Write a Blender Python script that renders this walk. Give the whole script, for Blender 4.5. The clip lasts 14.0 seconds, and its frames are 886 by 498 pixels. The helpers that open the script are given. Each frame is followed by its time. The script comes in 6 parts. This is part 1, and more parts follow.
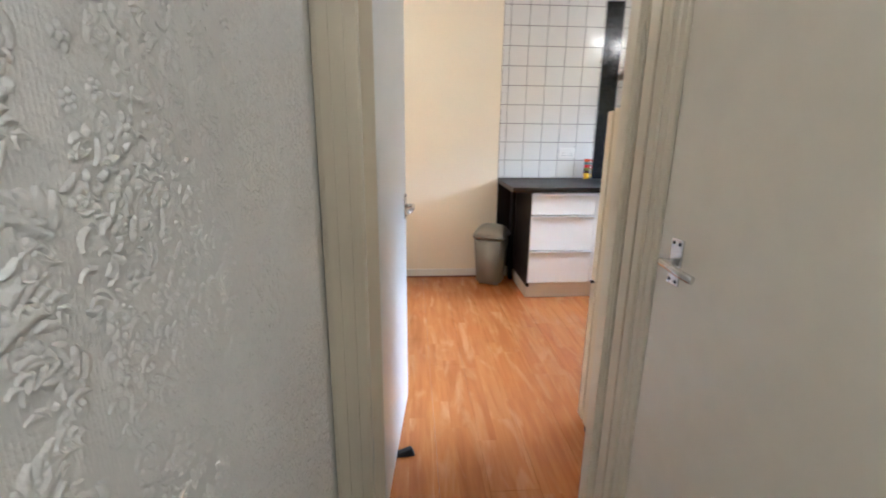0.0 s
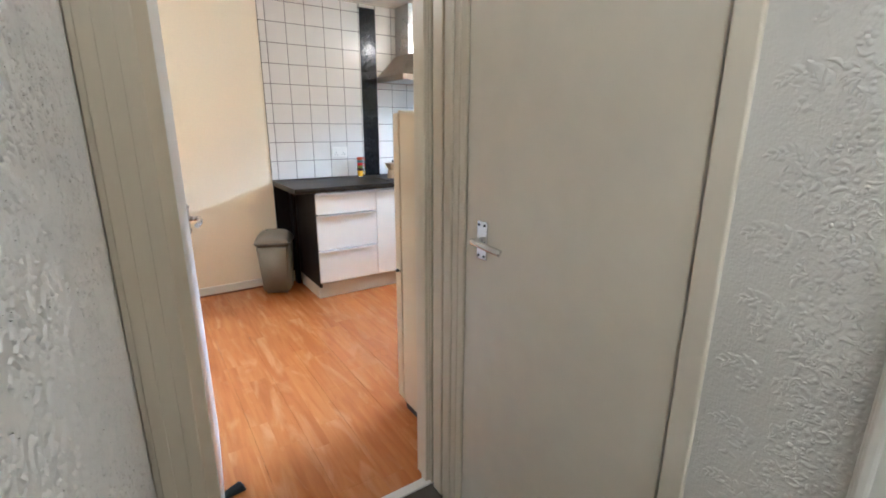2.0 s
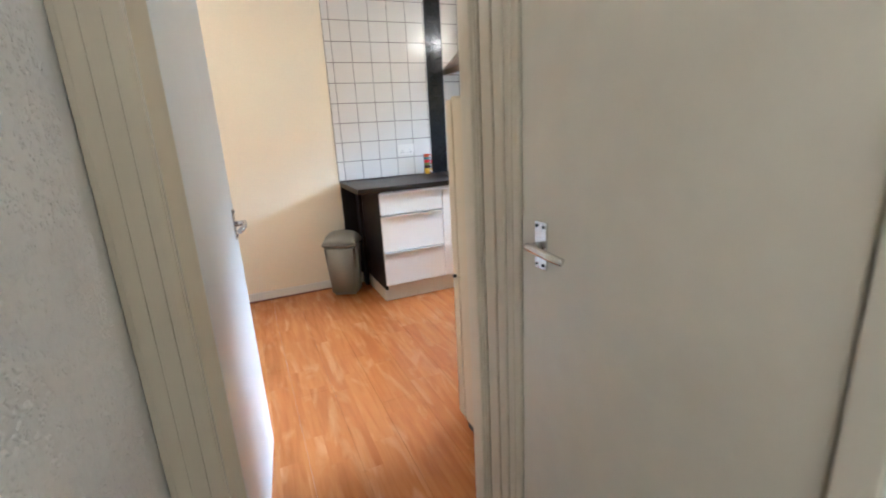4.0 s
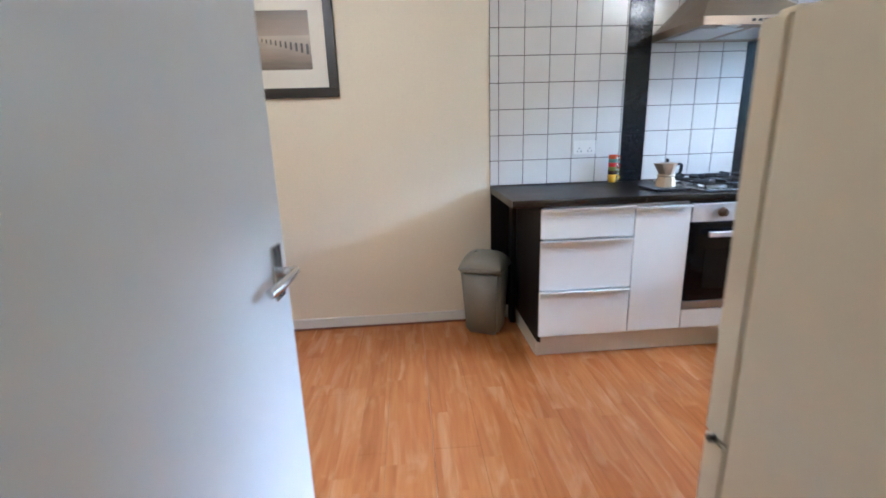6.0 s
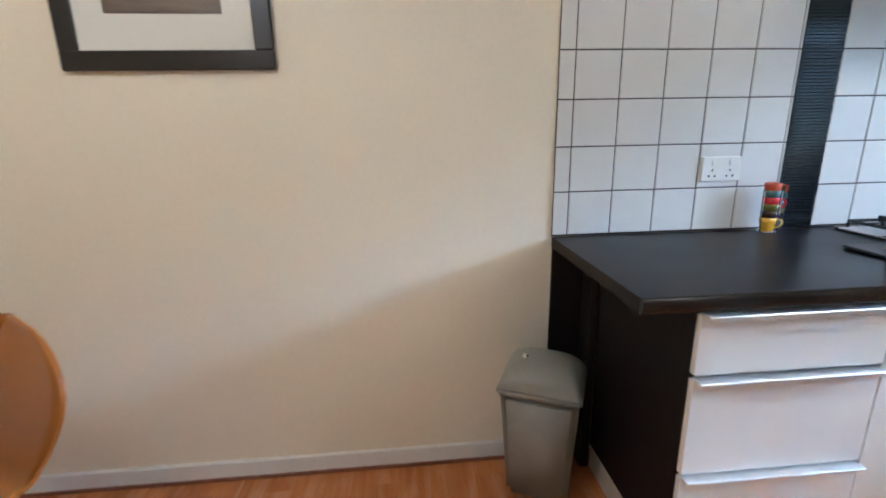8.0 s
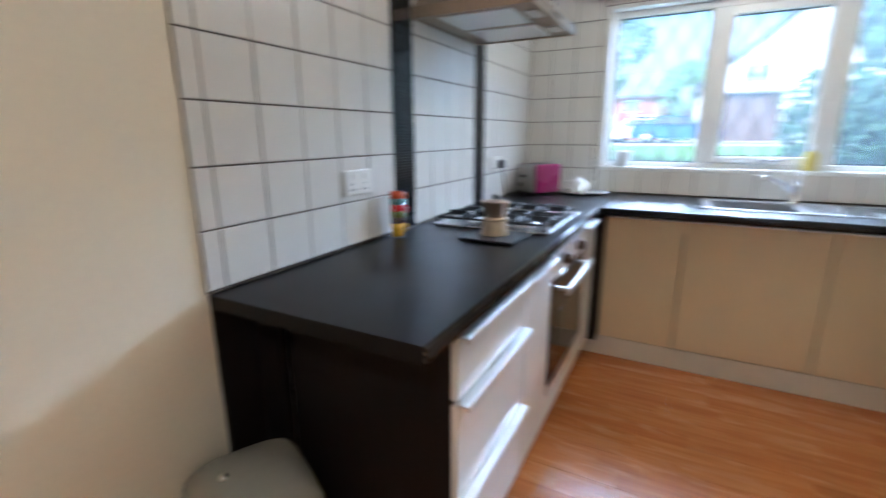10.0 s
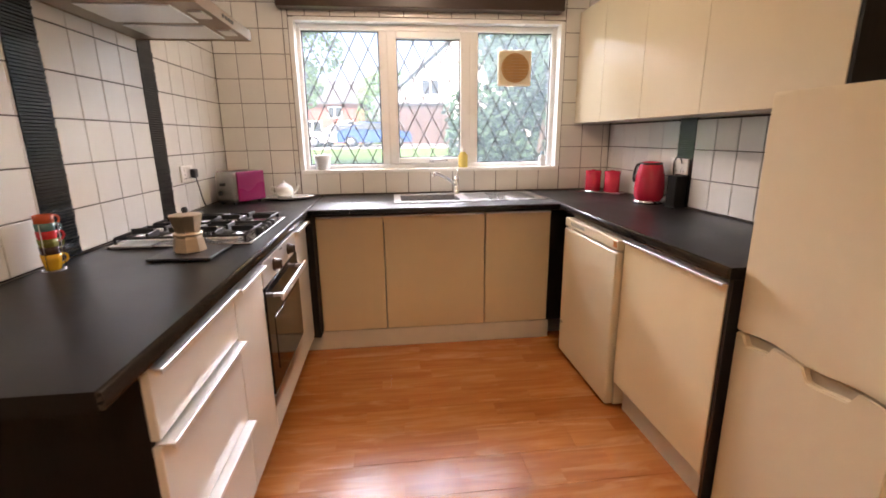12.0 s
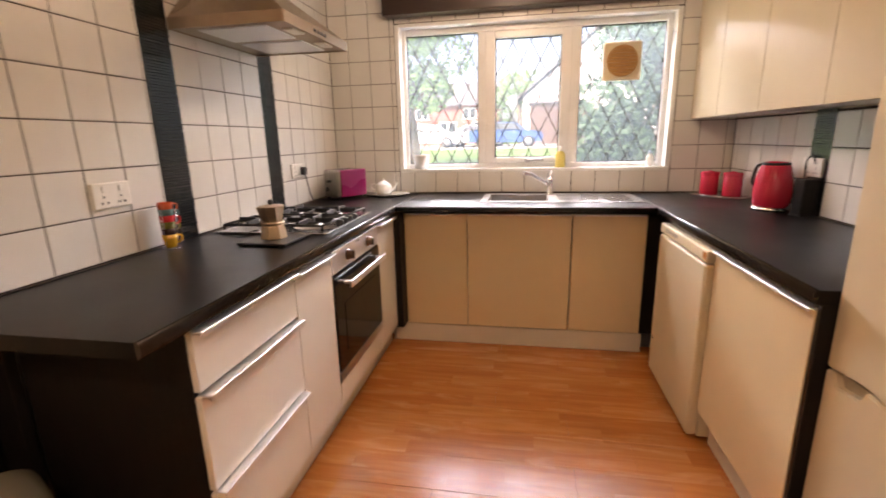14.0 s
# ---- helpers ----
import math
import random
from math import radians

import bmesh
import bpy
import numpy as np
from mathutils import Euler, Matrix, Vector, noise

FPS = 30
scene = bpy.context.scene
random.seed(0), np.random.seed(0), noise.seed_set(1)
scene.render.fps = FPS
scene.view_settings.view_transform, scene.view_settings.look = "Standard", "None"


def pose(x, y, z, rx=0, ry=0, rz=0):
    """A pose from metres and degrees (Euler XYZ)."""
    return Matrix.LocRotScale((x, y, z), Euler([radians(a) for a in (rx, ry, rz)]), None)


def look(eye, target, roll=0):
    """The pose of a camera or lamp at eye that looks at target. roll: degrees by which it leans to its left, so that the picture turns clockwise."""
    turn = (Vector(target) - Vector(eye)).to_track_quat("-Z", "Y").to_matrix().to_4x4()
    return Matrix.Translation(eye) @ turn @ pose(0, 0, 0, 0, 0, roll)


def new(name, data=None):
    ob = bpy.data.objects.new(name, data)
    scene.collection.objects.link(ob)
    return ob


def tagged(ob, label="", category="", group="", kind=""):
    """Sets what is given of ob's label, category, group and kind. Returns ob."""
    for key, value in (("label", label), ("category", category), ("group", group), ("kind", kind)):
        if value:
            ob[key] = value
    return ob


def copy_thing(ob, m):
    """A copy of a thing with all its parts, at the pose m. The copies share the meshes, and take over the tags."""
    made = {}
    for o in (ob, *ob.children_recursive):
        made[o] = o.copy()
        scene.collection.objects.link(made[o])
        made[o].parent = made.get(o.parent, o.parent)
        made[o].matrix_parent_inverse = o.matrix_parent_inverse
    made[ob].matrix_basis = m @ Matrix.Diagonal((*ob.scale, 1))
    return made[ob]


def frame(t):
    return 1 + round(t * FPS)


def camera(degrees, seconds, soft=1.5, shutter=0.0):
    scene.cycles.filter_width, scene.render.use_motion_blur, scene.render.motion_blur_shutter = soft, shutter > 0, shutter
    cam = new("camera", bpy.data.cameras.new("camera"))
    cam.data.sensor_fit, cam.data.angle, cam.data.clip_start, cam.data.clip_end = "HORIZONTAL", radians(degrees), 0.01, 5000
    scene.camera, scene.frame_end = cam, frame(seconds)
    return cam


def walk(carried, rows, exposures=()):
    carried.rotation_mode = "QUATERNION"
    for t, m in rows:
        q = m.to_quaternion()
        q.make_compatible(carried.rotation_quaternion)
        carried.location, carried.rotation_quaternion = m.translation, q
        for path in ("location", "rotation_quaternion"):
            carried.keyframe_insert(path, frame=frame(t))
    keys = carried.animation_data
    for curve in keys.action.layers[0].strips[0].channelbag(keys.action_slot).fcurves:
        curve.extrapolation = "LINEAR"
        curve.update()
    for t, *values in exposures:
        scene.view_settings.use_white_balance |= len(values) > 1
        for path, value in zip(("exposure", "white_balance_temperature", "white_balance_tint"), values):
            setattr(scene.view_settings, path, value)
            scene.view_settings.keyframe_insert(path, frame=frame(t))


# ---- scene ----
cam = camera(88.8, 14.0, soft=1.75, shutter=0.5)
PATH = [
    (0, (-0.755, -3.954, 1.336), (-0.618, -2.028, 0.812), 0.6),
    (0.5, (-0.865, -3.962, 1.33), (-0.386, -2.09, 0.813), 0.3),
    (1, (-0.919, -3.97, 1.334), (-0.048, -2.245, 0.817), 0.5),
    (1.5, (-0.93, -3.954, 1.344), (0.089, -2.315, 0.821), 0.5),
    (2, (-0.924, -3.949, 1.345), (0.151, -2.345, 0.823), 0.3),
    (4.5, (-0.681, -3.651, 1.302), (-0.109, -1.81, 0.77), -3.2),
    (5, (-0.634, -3.41, 1.294), (-0.289, -1.512, 0.765), -2.7),
    (5.5, (-0.573, -3.172, 1.252), (-0.388, -1.242, 0.761), -2.6),
    (6, (-0.515, -2.847, 1.257), (-0.376, -0.918, 0.748), -1.8),
    (6.5, (-0.476, -2.523, 1.28), (-0.365, -0.59, 0.779), -1.3),
    (7, (-0.498, -2.174, 1.285), (-0.393, -0.242, 0.78), -1.1),
    (9.5, (-0.556, -1.035, 1.244), (0.493, 0.605, 0.788), -1.2),
    (10, (-0.664, -1.021, 1.283), (1.048, -0.111, 0.793), -0.3),
    (10.5, (-0.732, -0.933, 1.295), (1.197, -0.718, 0.81), 0.1),
    (11, (-0.748, -0.896, 1.3), (1.182, -1.098, 0.816), 0.6),
    (11.5, (-0.755, -0.921, 1.294), (1.169, -1.178, 0.812), 0.3),
    (12, (-0.707, -1.108, 1.29), (1.222, -1.326, 0.809), -0.6),
    (12.5, (-0.682, -1.215, 1.289), (1.26, -1.246, 0.811), -1.2),
    (13, (-0.63, -1.28, 1.293), (1.31, -1.205, 0.814), -1.4),
    (13.5, (-0.668, -1.355, 1.294), (1.269, -1.21, 0.819), -0.9),
    (14, (-0.715, -1.388, 1.283), (1.197, -1.042, 0.811), -1.3),
]
walk(cam, [(t, look(eye, target, roll)) for t, eye, target, roll in PATH], [(0, 2.14, 4900, 10), (2, 2.16, 4900, 10), (4.5, 2.16, 4880, 9), (5, 2.00, 4600, 9), (5.5, 1.98, 4550, 9), (6.5, 1.70, 4450, 8), (7.0, 1.72, 4600, 8), (9.5, 1.57, 4550, 8), (10.5, 1.24, 5600, 13), (11, 1.37, 6450, 19), (12, 1.42, 6850, 25), (13, 1.41, 7250, 29), (14, 1.41, 7450, 29)])

# ---- world and lights ----
world = bpy.data.worlds.new("overcast_sky")
scene.world = world
world.use_nodes = True
wn = world.node_tree.nodes
sky = wn.new("ShaderNodeTexSky")
sky.sky_type = "NISHITA"
sky.sun_disc = False
sky.sun_elevation = radians(50)
sky.sun_rotation = radians(300)
sky.air_density, sky.dust_density, sky.ozone_density = 1.0, 4.0, 1.0
wn["Background"].inputs["Strength"].default_value = 0.15
world.node_tree.links.new(sky.outputs["Color"], wn["Background"].inputs["Color"])

sun = new("sun", bpy.data.lights.new("sun", "SUN"))
sun.data.energy, sun.data.angle, sun.data.color = 5.0, radians(20), (1.0, 0.96, 0.9)
sun.matrix_world = look((-30, 18, 42), (8, 0, 0))


def area(name, eye, target, sx, sy, watts, color):
    lamp = new(name, bpy.data.lights.new(name, "AREA"))
    lamp.data.shape, lamp.data.size, lamp.data.size_y = "RECTANGLE", sx, sy
    lamp.data.energy, lamp.data.color = watts, color
    lamp.matrix_world = look(eye, target)
    return lamp


# added area lamps, out of view, stand in for sky light through the window
area("sky_standin_far", (9.5, -2.0, 4.2), (0.0, -1.0, 0.9), 8.5, 1.1, 800, (0.84, 0.92, 1.0))
area("sky_standin_near", (3.40, -1.41, 2.74), (0.9, -1.41, 0.3), 2.0, 0.8, 55, (0.86, 0.93, 1.0))


def bulb(name, x, y, z, watts, color, size=0.05):
    lamp = new(name, bpy.data.lights.new(name, "POINT"))
    lamp.data.energy, lamp.data.color, lamp.data.shadow_soft_size = watts, color, size
    lamp.location = (x, y, z)
    return lamp


WARM = (1.0, 0.82, 0.60)
SPOTS = ((1.28, -1.28), (1.52, -1.28), (1.76, -1.28))
for sx, sy in SPOTS:
    bulb("spot_bulb", sx, sy, 2.19, 2.2, WARM)
bulb("dining_bulb", -1.28, -1.27, 2.15, 6.4, WARM, 0.08)
bulb("landing_bulb", -0.55, -4.87, 2.26, 3.3, (1.0, 0.88, 0.71), 0.012)
bulb("hall_bulb", -0.50, -4.20, 2.22, 2.05, (1.0, 0.88, 0.71), 0.08)

# ---- materials ----


def material(name, color, rough=0.5, metal=0.0, vary=0.12, scale=30, bump=0.0, bump_scale=200, big=2.0, rough_vary=0.08, coat=0.0, stretch=(1, 1, 1), spec=0.5):
    """A surface whose colour, gloss and relief vary at two scales, in metres."""
    m = bpy.data.materials.new(name)
    m.use_nodes = True
    n, l = m.node_tree.nodes, m.node_tree.links
    b = n["Principled BSDF"]
    geo = n.new("ShaderNodeNewGeometry")
    mp = n.new("ShaderNodeMapping")
    mp.inputs["Scale"].default_value = stretch
    l.new(geo.outputs["Position"], mp.inputs["Vector"])
    fine = n.new("ShaderNodeTexNoise")
    fine.inputs["Scale"].default_value, fine.inputs["Detail"].default_value = scale, 5
    wide = n.new("ShaderNodeTexNoise")
    wide.inputs["Scale"].default_value, wide.inputs["Detail"].default_value = big, 3
    for t in (fine, wide):
        l.new(mp.outputs["Vector"], t.inputs["Vector"])
    add = n.new("ShaderNodeMath")
    add.operation = "ADD"
    l.new(fine.outputs["Fac"], add.inputs[0])
    l.new(wide.outputs["Fac"], add.inputs[1])
    ramp = n.new("ShaderNodeMapRange")
    ramp.inputs["From Min"].default_value, ramp.inputs["From Max"].default_value = 0.6, 1.4
    ramp.inputs["To Min"].default_value, ramp.inputs["To Max"].default_value = 1 - vary, 1 + vary
    l.new(add.outputs[0], ramp.inputs["Value"])
    mul = n.new("ShaderNodeVectorMath")
    mul.operation = "SCALE"
    mul.inputs[0].default_value = color
    l.new(ramp.outputs["Result"], mul.inputs["Scale"])
    l.new(mul.outputs["Vector"], b.inputs["Base Color"])
    rr = n.new("ShaderNodeMapRange")
    rr.inputs["From Min"].default_value, rr.inputs["From Max"].default_value = 0.3, 0.7
    rr.inputs["To Min"].default_value, rr.inputs["To Max"].default_value = max(rough - rough_vary, 0.02), min(rough + rough_vary, 1)
    l.new(wide.outputs["Fac"], rr.inputs["Value"])
    l.new(rr.outputs["Result"], b.inputs["Roughness"])
    b.inputs["Metallic"].default_value = metal
    b.inputs["Coat Weight"].default_value = coat
    b.inputs["Specular IOR Level"].default_value = spec
    if bump:
        bt = n.new("ShaderNodeTexNoise")
        bt.inputs["Scale"].default_value, bt.inputs["Detail"].default_value = bump_scale, 4
        l.new(mp.outputs["Vector"], bt.inputs["Vector"])
        bp = n.new("ShaderNodeBump")
        bp.inputs["Strength"].default_value, bp.inputs["Distance"].default_value = bump, 0.004
        l.new(bt.outputs["Fac"], bp.inputs["Height"])
        l.new(bp.outputs["Normal"], b.inputs["Normal"])
    return m


cream_paint = material("cream_wall_paint", (0.86, 0.775, 0.60), 0.75, vary=0.03, scale=60, bump=0.12, bump_scale=90, big=1.2)
white_paint = material("white_gloss_paint", (0.78, 0.76, 0.70), 0.42, vary=0.03, scale=25, bump=0.06, bump_scale=60)
old_gloss = material("yellowed_gloss_paint", (0.70, 0.62, 0.47), 0.35, vary=0.07, scale=18, bump=0.10, bump_scale=45, stretch=(1, 1, 0.15))
cupboard_paint = material("aged_cream_door_paint", (0.80, 0.735, 0.61), 0.42, vary=0.04, scale=14, bump=0.05, bump_scale=40, big=1.5)
door_paint = material("door_paint", (0.74, 0.73, 0.69), 0.38, vary=0.025, scale=10, bump=0.05, bump_scale=120)
ceiling_paint = material("ceiling_paint", (0.80, 0.77, 0.70), 0.9, vary=0.03, bump=0.2, bump_scale=150)
paper = material("embossed_wallpaper", (0.74, 0.72, 0.67), 0.85, vary=0.04, scale=80, bump=0.45, bump_scale=170, big=4)
tile_glaze = material("white_tile_glaze", (0.73, 0.71, 0.67), 0.20, vary=0.03, scale=12, bump=0.012, bump_scale=9, coat=0.0, rough_vary=0.02)
grout = material("dark_grout", (0.055, 0.040, 0.030), 0.9, vary=0.25, scale=80, bump=0.3)
strip_glass = material("black_mosaic_glass", (0.012, 0.014, 0.017), 0.16, vary=0.15, scale=60, bump=0.02, bump_scale=60, rough_vary=0.03)
worktop_mat = material("black_laminate", (0.009, 0.008, 0.0075), 0.34, spec=0.14, vary=0.25, scale=160, bump=0.10, bump_scale=320, rough_vary=0.05)
black_panel = material("black_ash_board", (0.010, 0.008, 0.007), 0.5, spec=0.2, vary=0.3, scale=60, bump=0.1, stretch=(1, 1, 0.1))
gloss_white = material("white_gloss_door", (0.84, 0.82, 0.77), 0.17, vary=0.015, scale=8, bump=0.015, bump_scale=12, coat=0.2)
matt_cream = material("cream_door_front", (0.76, 0.61, 0.38), 0.36, vary=0.02, scale=10, bump=0.02, bump_scale=50)
gloss_cream = material("cream_gloss_door", (0.66, 0.56, 0.40), 0.24, vary=0.015, scale=8, bump=0.012, bump_scale=9, coat=0.0, rough_vary=0.03, spec=0.12)
edge_laminate = material("worktop_edge_laminate", (0.018, 0.015, 0.014), 0.22, vary=0.2, scale=120)
teal_china = material("teal_mug_glaze", (0.10, 0.17, 0.15), 0.2, vary=0.05)
brown_china = material("brown_mug_glaze", (0.05, 0.025, 0.015), 0.2, vary=0.05)
carcass = material("white_board", (0.76, 0.73, 0.67), 0.5, vary=0.03)
plinth_mat = material("white_plinth", (0.72, 0.66, 0.55), 0.42, vary=0.05, scale=12)
appliance = material("white_appliance_enamel", (0.72, 0.615, 0.43), 0.46, vary=0.015, scale=20, bump=0.03, bump_scale=240, spec=0.32)
steel = material("brushed_steel", (0.47, 0.46, 0.45), 0.28, 1.0, vary=0.06, scale=40, bump=0.03, bump_scale=300, stretch=(0.1, 1, 1))
satin_chrome = material("satin_chrome", (0.70, 0.69, 0.67), 0.24, 1.0, vary=0.05, scale=60)
chrome = material("chrome", (0.80, 0.80, 0.80), 0.10, 1.0, vary=0.02)
alu = material("aluminium", (0.80, 0.80, 0.80), 0.42, 1.0, vary=0.03)
black_iron = material("black_cast_iron", (0.015, 0.015, 0.016), 0.55, vary=0.2, scale=120, bump=0.2)
black_plastic = material("black_plastic", (0.015, 0.015, 0.016), 0.35, vary=0.15)
toaster_steel = material("dull_toaster_steel", (0.34, 0.32, 0.30), 0.35, 1.0, vary=0.08, scale=40, bump=0.03, bump_scale=300)
dull_alu = material("dull_aluminium", (0.58, 0.47, 0.34), 0.52, 1.0, vary=0.06)
oven_glass = material("oven_glass", (0.004, 0.004, 0.0045), 0.06, vary=0.1, spec=0.25)
bin_plastic = material("grey_bin_plastic", (0.285, 0.275, 0.235), 0.42, vary=0.05, scale=60, bump=0.08, bump_scale=260)
beech = material("beech_veneer", (0.38, 0.140, 0.017), 0.33, vary=0.04, scale=18, bump=0.03, bump_scale=60, stretch=(1, 8, 1))
beech_top = material("beech_table_top", (0.46, 0.190, 0.032), 0.30, vary=0.012, scale=14, stretch=(8, 1, 1))
dark_wood = material("dark_stained_wood", (0.035, 0.016, 0.010), 0.38, vary=0.3, scale=25, bump=0.1, stretch=(1, 0.15, 1))
upvc = material("white_upvc", (0.82, 0.82, 0.80), 0.28, vary=0.02)
lead = material("lead_came", (0.10, 0.10, 0.095), 0.6, 0.3, vary=0.2)
beige_plastic = material("beige_vent_plastic", (0.66, 0.57, 0.40), 0.45, vary=0.05)
brown_plastic = material("brown_vent_louvre", (0.44, 0.23, 0.08), 0.5, vary=0.1)
pink = material("magenta_enamel", (0.24, 0.010, 0.085), 0.25, vary=0.04, coat=0.3)
red = material("red_plastic", (0.60, 0.026, 0.062), 0.20, vary=0.05, coat=0.3)
white_china = material("white_china", (0.82, 0.81, 0.78), 0.12, vary=0.02, coat=0.3)
orange_china = material("orange_mug_glaze", (0.52, 0.09, 0.03), 0.2, vary=0.05)
red_china = material("red_mug_glaze", (0.55, 0.03, 0.03), 0.2, vary=0.05)
yellow_china = material("yellow_mug_glaze", (0.80, 0.46, 0.03), 0.2, vary=0.05)
olive_china = material("olive_mug_glaze", (0.16, 0.15, 0.03), 0.2, vary=0.05)
switch_plastic = material("switch_plate_plastic", (0.80, 0.78, 0.73), 0.3, vary=0.02)
frame_black = material("black_picture_frame", (0.018, 0.013, 0.010), 0.35, vary=0.2)
mount_card = material("cream_mount_card", (0.80, 0.77, 0.68), 0.9, vary=0.02)
carpet = material("hall_carpet", (0.10, 0.085, 0.07), 0.95, vary=0.3, scale=300, bump=0.6, bump_scale=500)
wood_tray = material("light_wooden_tray", (0.52, 0.27, 0.09), 0.4, vary=0.12, scale=20, stretch=(1, 6, 1))
rubber = material("black_rubber", (0.02, 0.02, 0.02), 0.8, vary=0.1)
bulb_glow = bpy.data.materials.new("lamp_glow")
bulb_glow.use_nodes = True
bulb_glow.node_tree.nodes["Principled BSDF"].inputs["Emission Color"].default_value = (1.0, 0.8, 0.55, 1)
bulb_glow.node_tree.nodes["Principled BSDF"].inputs["Emission Strength"].default_value = 25
glass = bpy.data.materials.new("window_glass")
glass.use_nodes = True
gb = glass.node_tree.nodes["Principled BSDF"]
gb.inputs["Transmission Weight"].default_value, gb.inputs["Roughness"].default_value, gb.inputs["IOR"].default_value = 1.0, 0.0, 1.05
gb.inputs["Base Color"].default_value = (0.96, 0.98, 0.97, 1)
# bluish translucent share paints the glare haze that washes out the view
glare_haze = glass.node_tree.nodes.new("ShaderNodeBsdfTranslucent")
glare_haze.inputs["Color"].default_value = (0.70, 0.84, 0.95, 1)
haze_noise = glass.node_tree.nodes.new("ShaderNodeTexNoise")
haze_noise.inputs["Scale"].default_value, haze_noise.inputs["Detail"].default_value = 3.0, 5
haze_range = glass.node_tree.nodes.new("ShaderNodeMapRange")
haze_range.inputs["To Min"].default_value, haze_range.inputs["To Max"].default_value = 0.035, 0.055
hazed = glass.node_tree.nodes.new("ShaderNodeMixShader")
glass.node_tree.links.new(haze_noise.outputs["Fac"], haze_range.inputs["Value"])
glass.node_tree.links.new(haze_range.outputs["Result"], hazed.inputs["Fac"])
glass.node_tree.links.new(gb.outputs["BSDF"], hazed.inputs[1])
glass.node_tree.links.new(glare_haze.outputs["BSDF"], hazed.inputs[2])
glass.node_tree.links.new(hazed.outputs["Shader"], glass.node_tree.nodes["Material Output"].inputs["Surface"])


def laminate():
    """Three-strip wood laminate: strips along y, each with a tone of its own and long grain."""
    m = bpy.data.materials.new("orange_oak_laminate")
    m.use_nodes = True
    n, l = m.node_tree.nodes, m.node_tree.links
    b = n["Principled BSDF"]
    geo = n.new("ShaderNodeNewGeometry")
    sep = n.new("ShaderNodeSeparateXYZ")
    l.new(geo.outputs["Position"], sep.inputs[0])

    def calc(op, a, c=None):
        q = n.new("ShaderNodeMath")
        q.operation = op
        for i, v in enumerate((a, c)):
            if v is None:
                continue
            if isinstance(v, (int, float)):
                q.inputs[i].default_value = v
            else:
                l.new(v, q.inputs[i])
        return q.outputs[0]

    col = calc("FLOOR", calc("DIVIDE", sep.outputs["X"], 0.0967))
    shift = n.new("ShaderNodeTexWhiteNoise")
    shift.noise_dimensions = "1D"
    l.new(col, shift.inputs["W"])
    row = calc("FLOOR", calc("DIVIDE", calc("ADD", sep.outputs["Y"], calc("MULTIPLY", shift.outputs["Value"], 3.0)), 0.62))
    tone = n.new("ShaderNodeTexWhiteNoise")
    tone.noise_dimensions = "2D"
    pair = n.new("ShaderNodeCombineXYZ")
    l.new(col, pair.inputs[0])
    l.new(row, pair.inputs[1])
    l.new(pair.outputs[0], tone.inputs["Vector"])
    grain_in = n.new("ShaderNodeVectorMath")
    grain_in.operation = "MULTIPLY_ADD"
    grain_in.inputs[1].default_value = (1.0, 0.085, 1.0)
    l.new(geo.outputs["Position"], grain_in.inputs[0])
    l.new(tone.outputs["Color"], grain_in.inputs[2])
    grain = n.new("ShaderNodeTexNoise")
    grain.inputs["Scale"].default_value, grain.inputs["Detail"].default_value, grain.inputs["Distortion"].default_value = 32, 6, 0.6
    l.new(grain_in.outputs[0], grain.inputs["Vector"])
    mix = calc("ADD", calc("MULTIPLY", tone.outputs["Value"], 0.17), calc("ADD", calc("MULTIPLY", grain.outputs["Fac"], 0.62), 0.175))
    ramp = n.new("ShaderNodeValToRGB")
    r = ramp.color_ramp
    r.elements[0].position, r.elements[0].color = 0.22, (0.31, 0.096, 0.021, 1)
    r.elements[1].position, r.elements[1].color = 0.92, (0.63, 0.275, 0.086, 1)
    e = r.elements.new(0.55)
    e.color = (0.475, 0.170, 0.043, 1)
    l.new(mix, ramp.inputs["Fac"])
    fleck_in = n.new("ShaderNodeVectorMath")
    fleck_in.operation = "MULTIPLY_ADD"
    fleck_in.inputs[1].default_value = (1.0, 0.22, 1.0)
    l.new(geo.outputs["Position"], fleck_in.inputs[0])
    l.new(tone.outputs["Color"], fleck_in.inputs[2])
    fleck = n.new("ShaderNodeTexNoise")                     # pale flame figure in the veneer
    fleck.inputs["Scale"].default_value, fleck.inputs["Detail"].default_value, fleck.inputs["Distortion"].default_value = 12, 4, 0.9
    l.new(fleck_in.outputs[0], fleck.inputs["Vector"])
    pale = n.new("ShaderNodeMapRange")
    pale.inputs["From Min"].default_value, pale.inputs["From Max"].default_value = 0.52, 0.72
    pale.inputs["To Max"].default_value = 0.55
    l.new(fleck.outputs["Fac"], pale.inputs["Value"])
    veneer = n.new("ShaderNodeMix")
    veneer.data_type = "RGBA"
    veneer.inputs[7].default_value = (0.67, 0.345, 0.15, 1)
    l.new(pale.outputs["Result"], veneer.inputs["Factor"])
    l.new(ramp.outputs["Color"], veneer.inputs[6])
    l.new(veneer.outputs[2], b.inputs["Base Color"])
    smear = n.new("ShaderNodeTexNoise")
    smear.inputs["Scale"].default_value = 5
    l.new(geo.outputs["Position"], smear.inputs["Vector"])
    rr = n.new("ShaderNodeMapRange")
    rr.inputs["To Min"].default_value, rr.inputs["To Max"].default_value = 0.15, 0.25
    l.new(smear.outputs["Fac"], rr.inputs["Value"])
    l.new(rr.outputs["Result"], b.inputs["Roughness"])
    bp = n.new("ShaderNodeBump")
    bp.inputs["Strength"].default_value, bp.inputs["Distance"].default_value = 0.06, 0.002
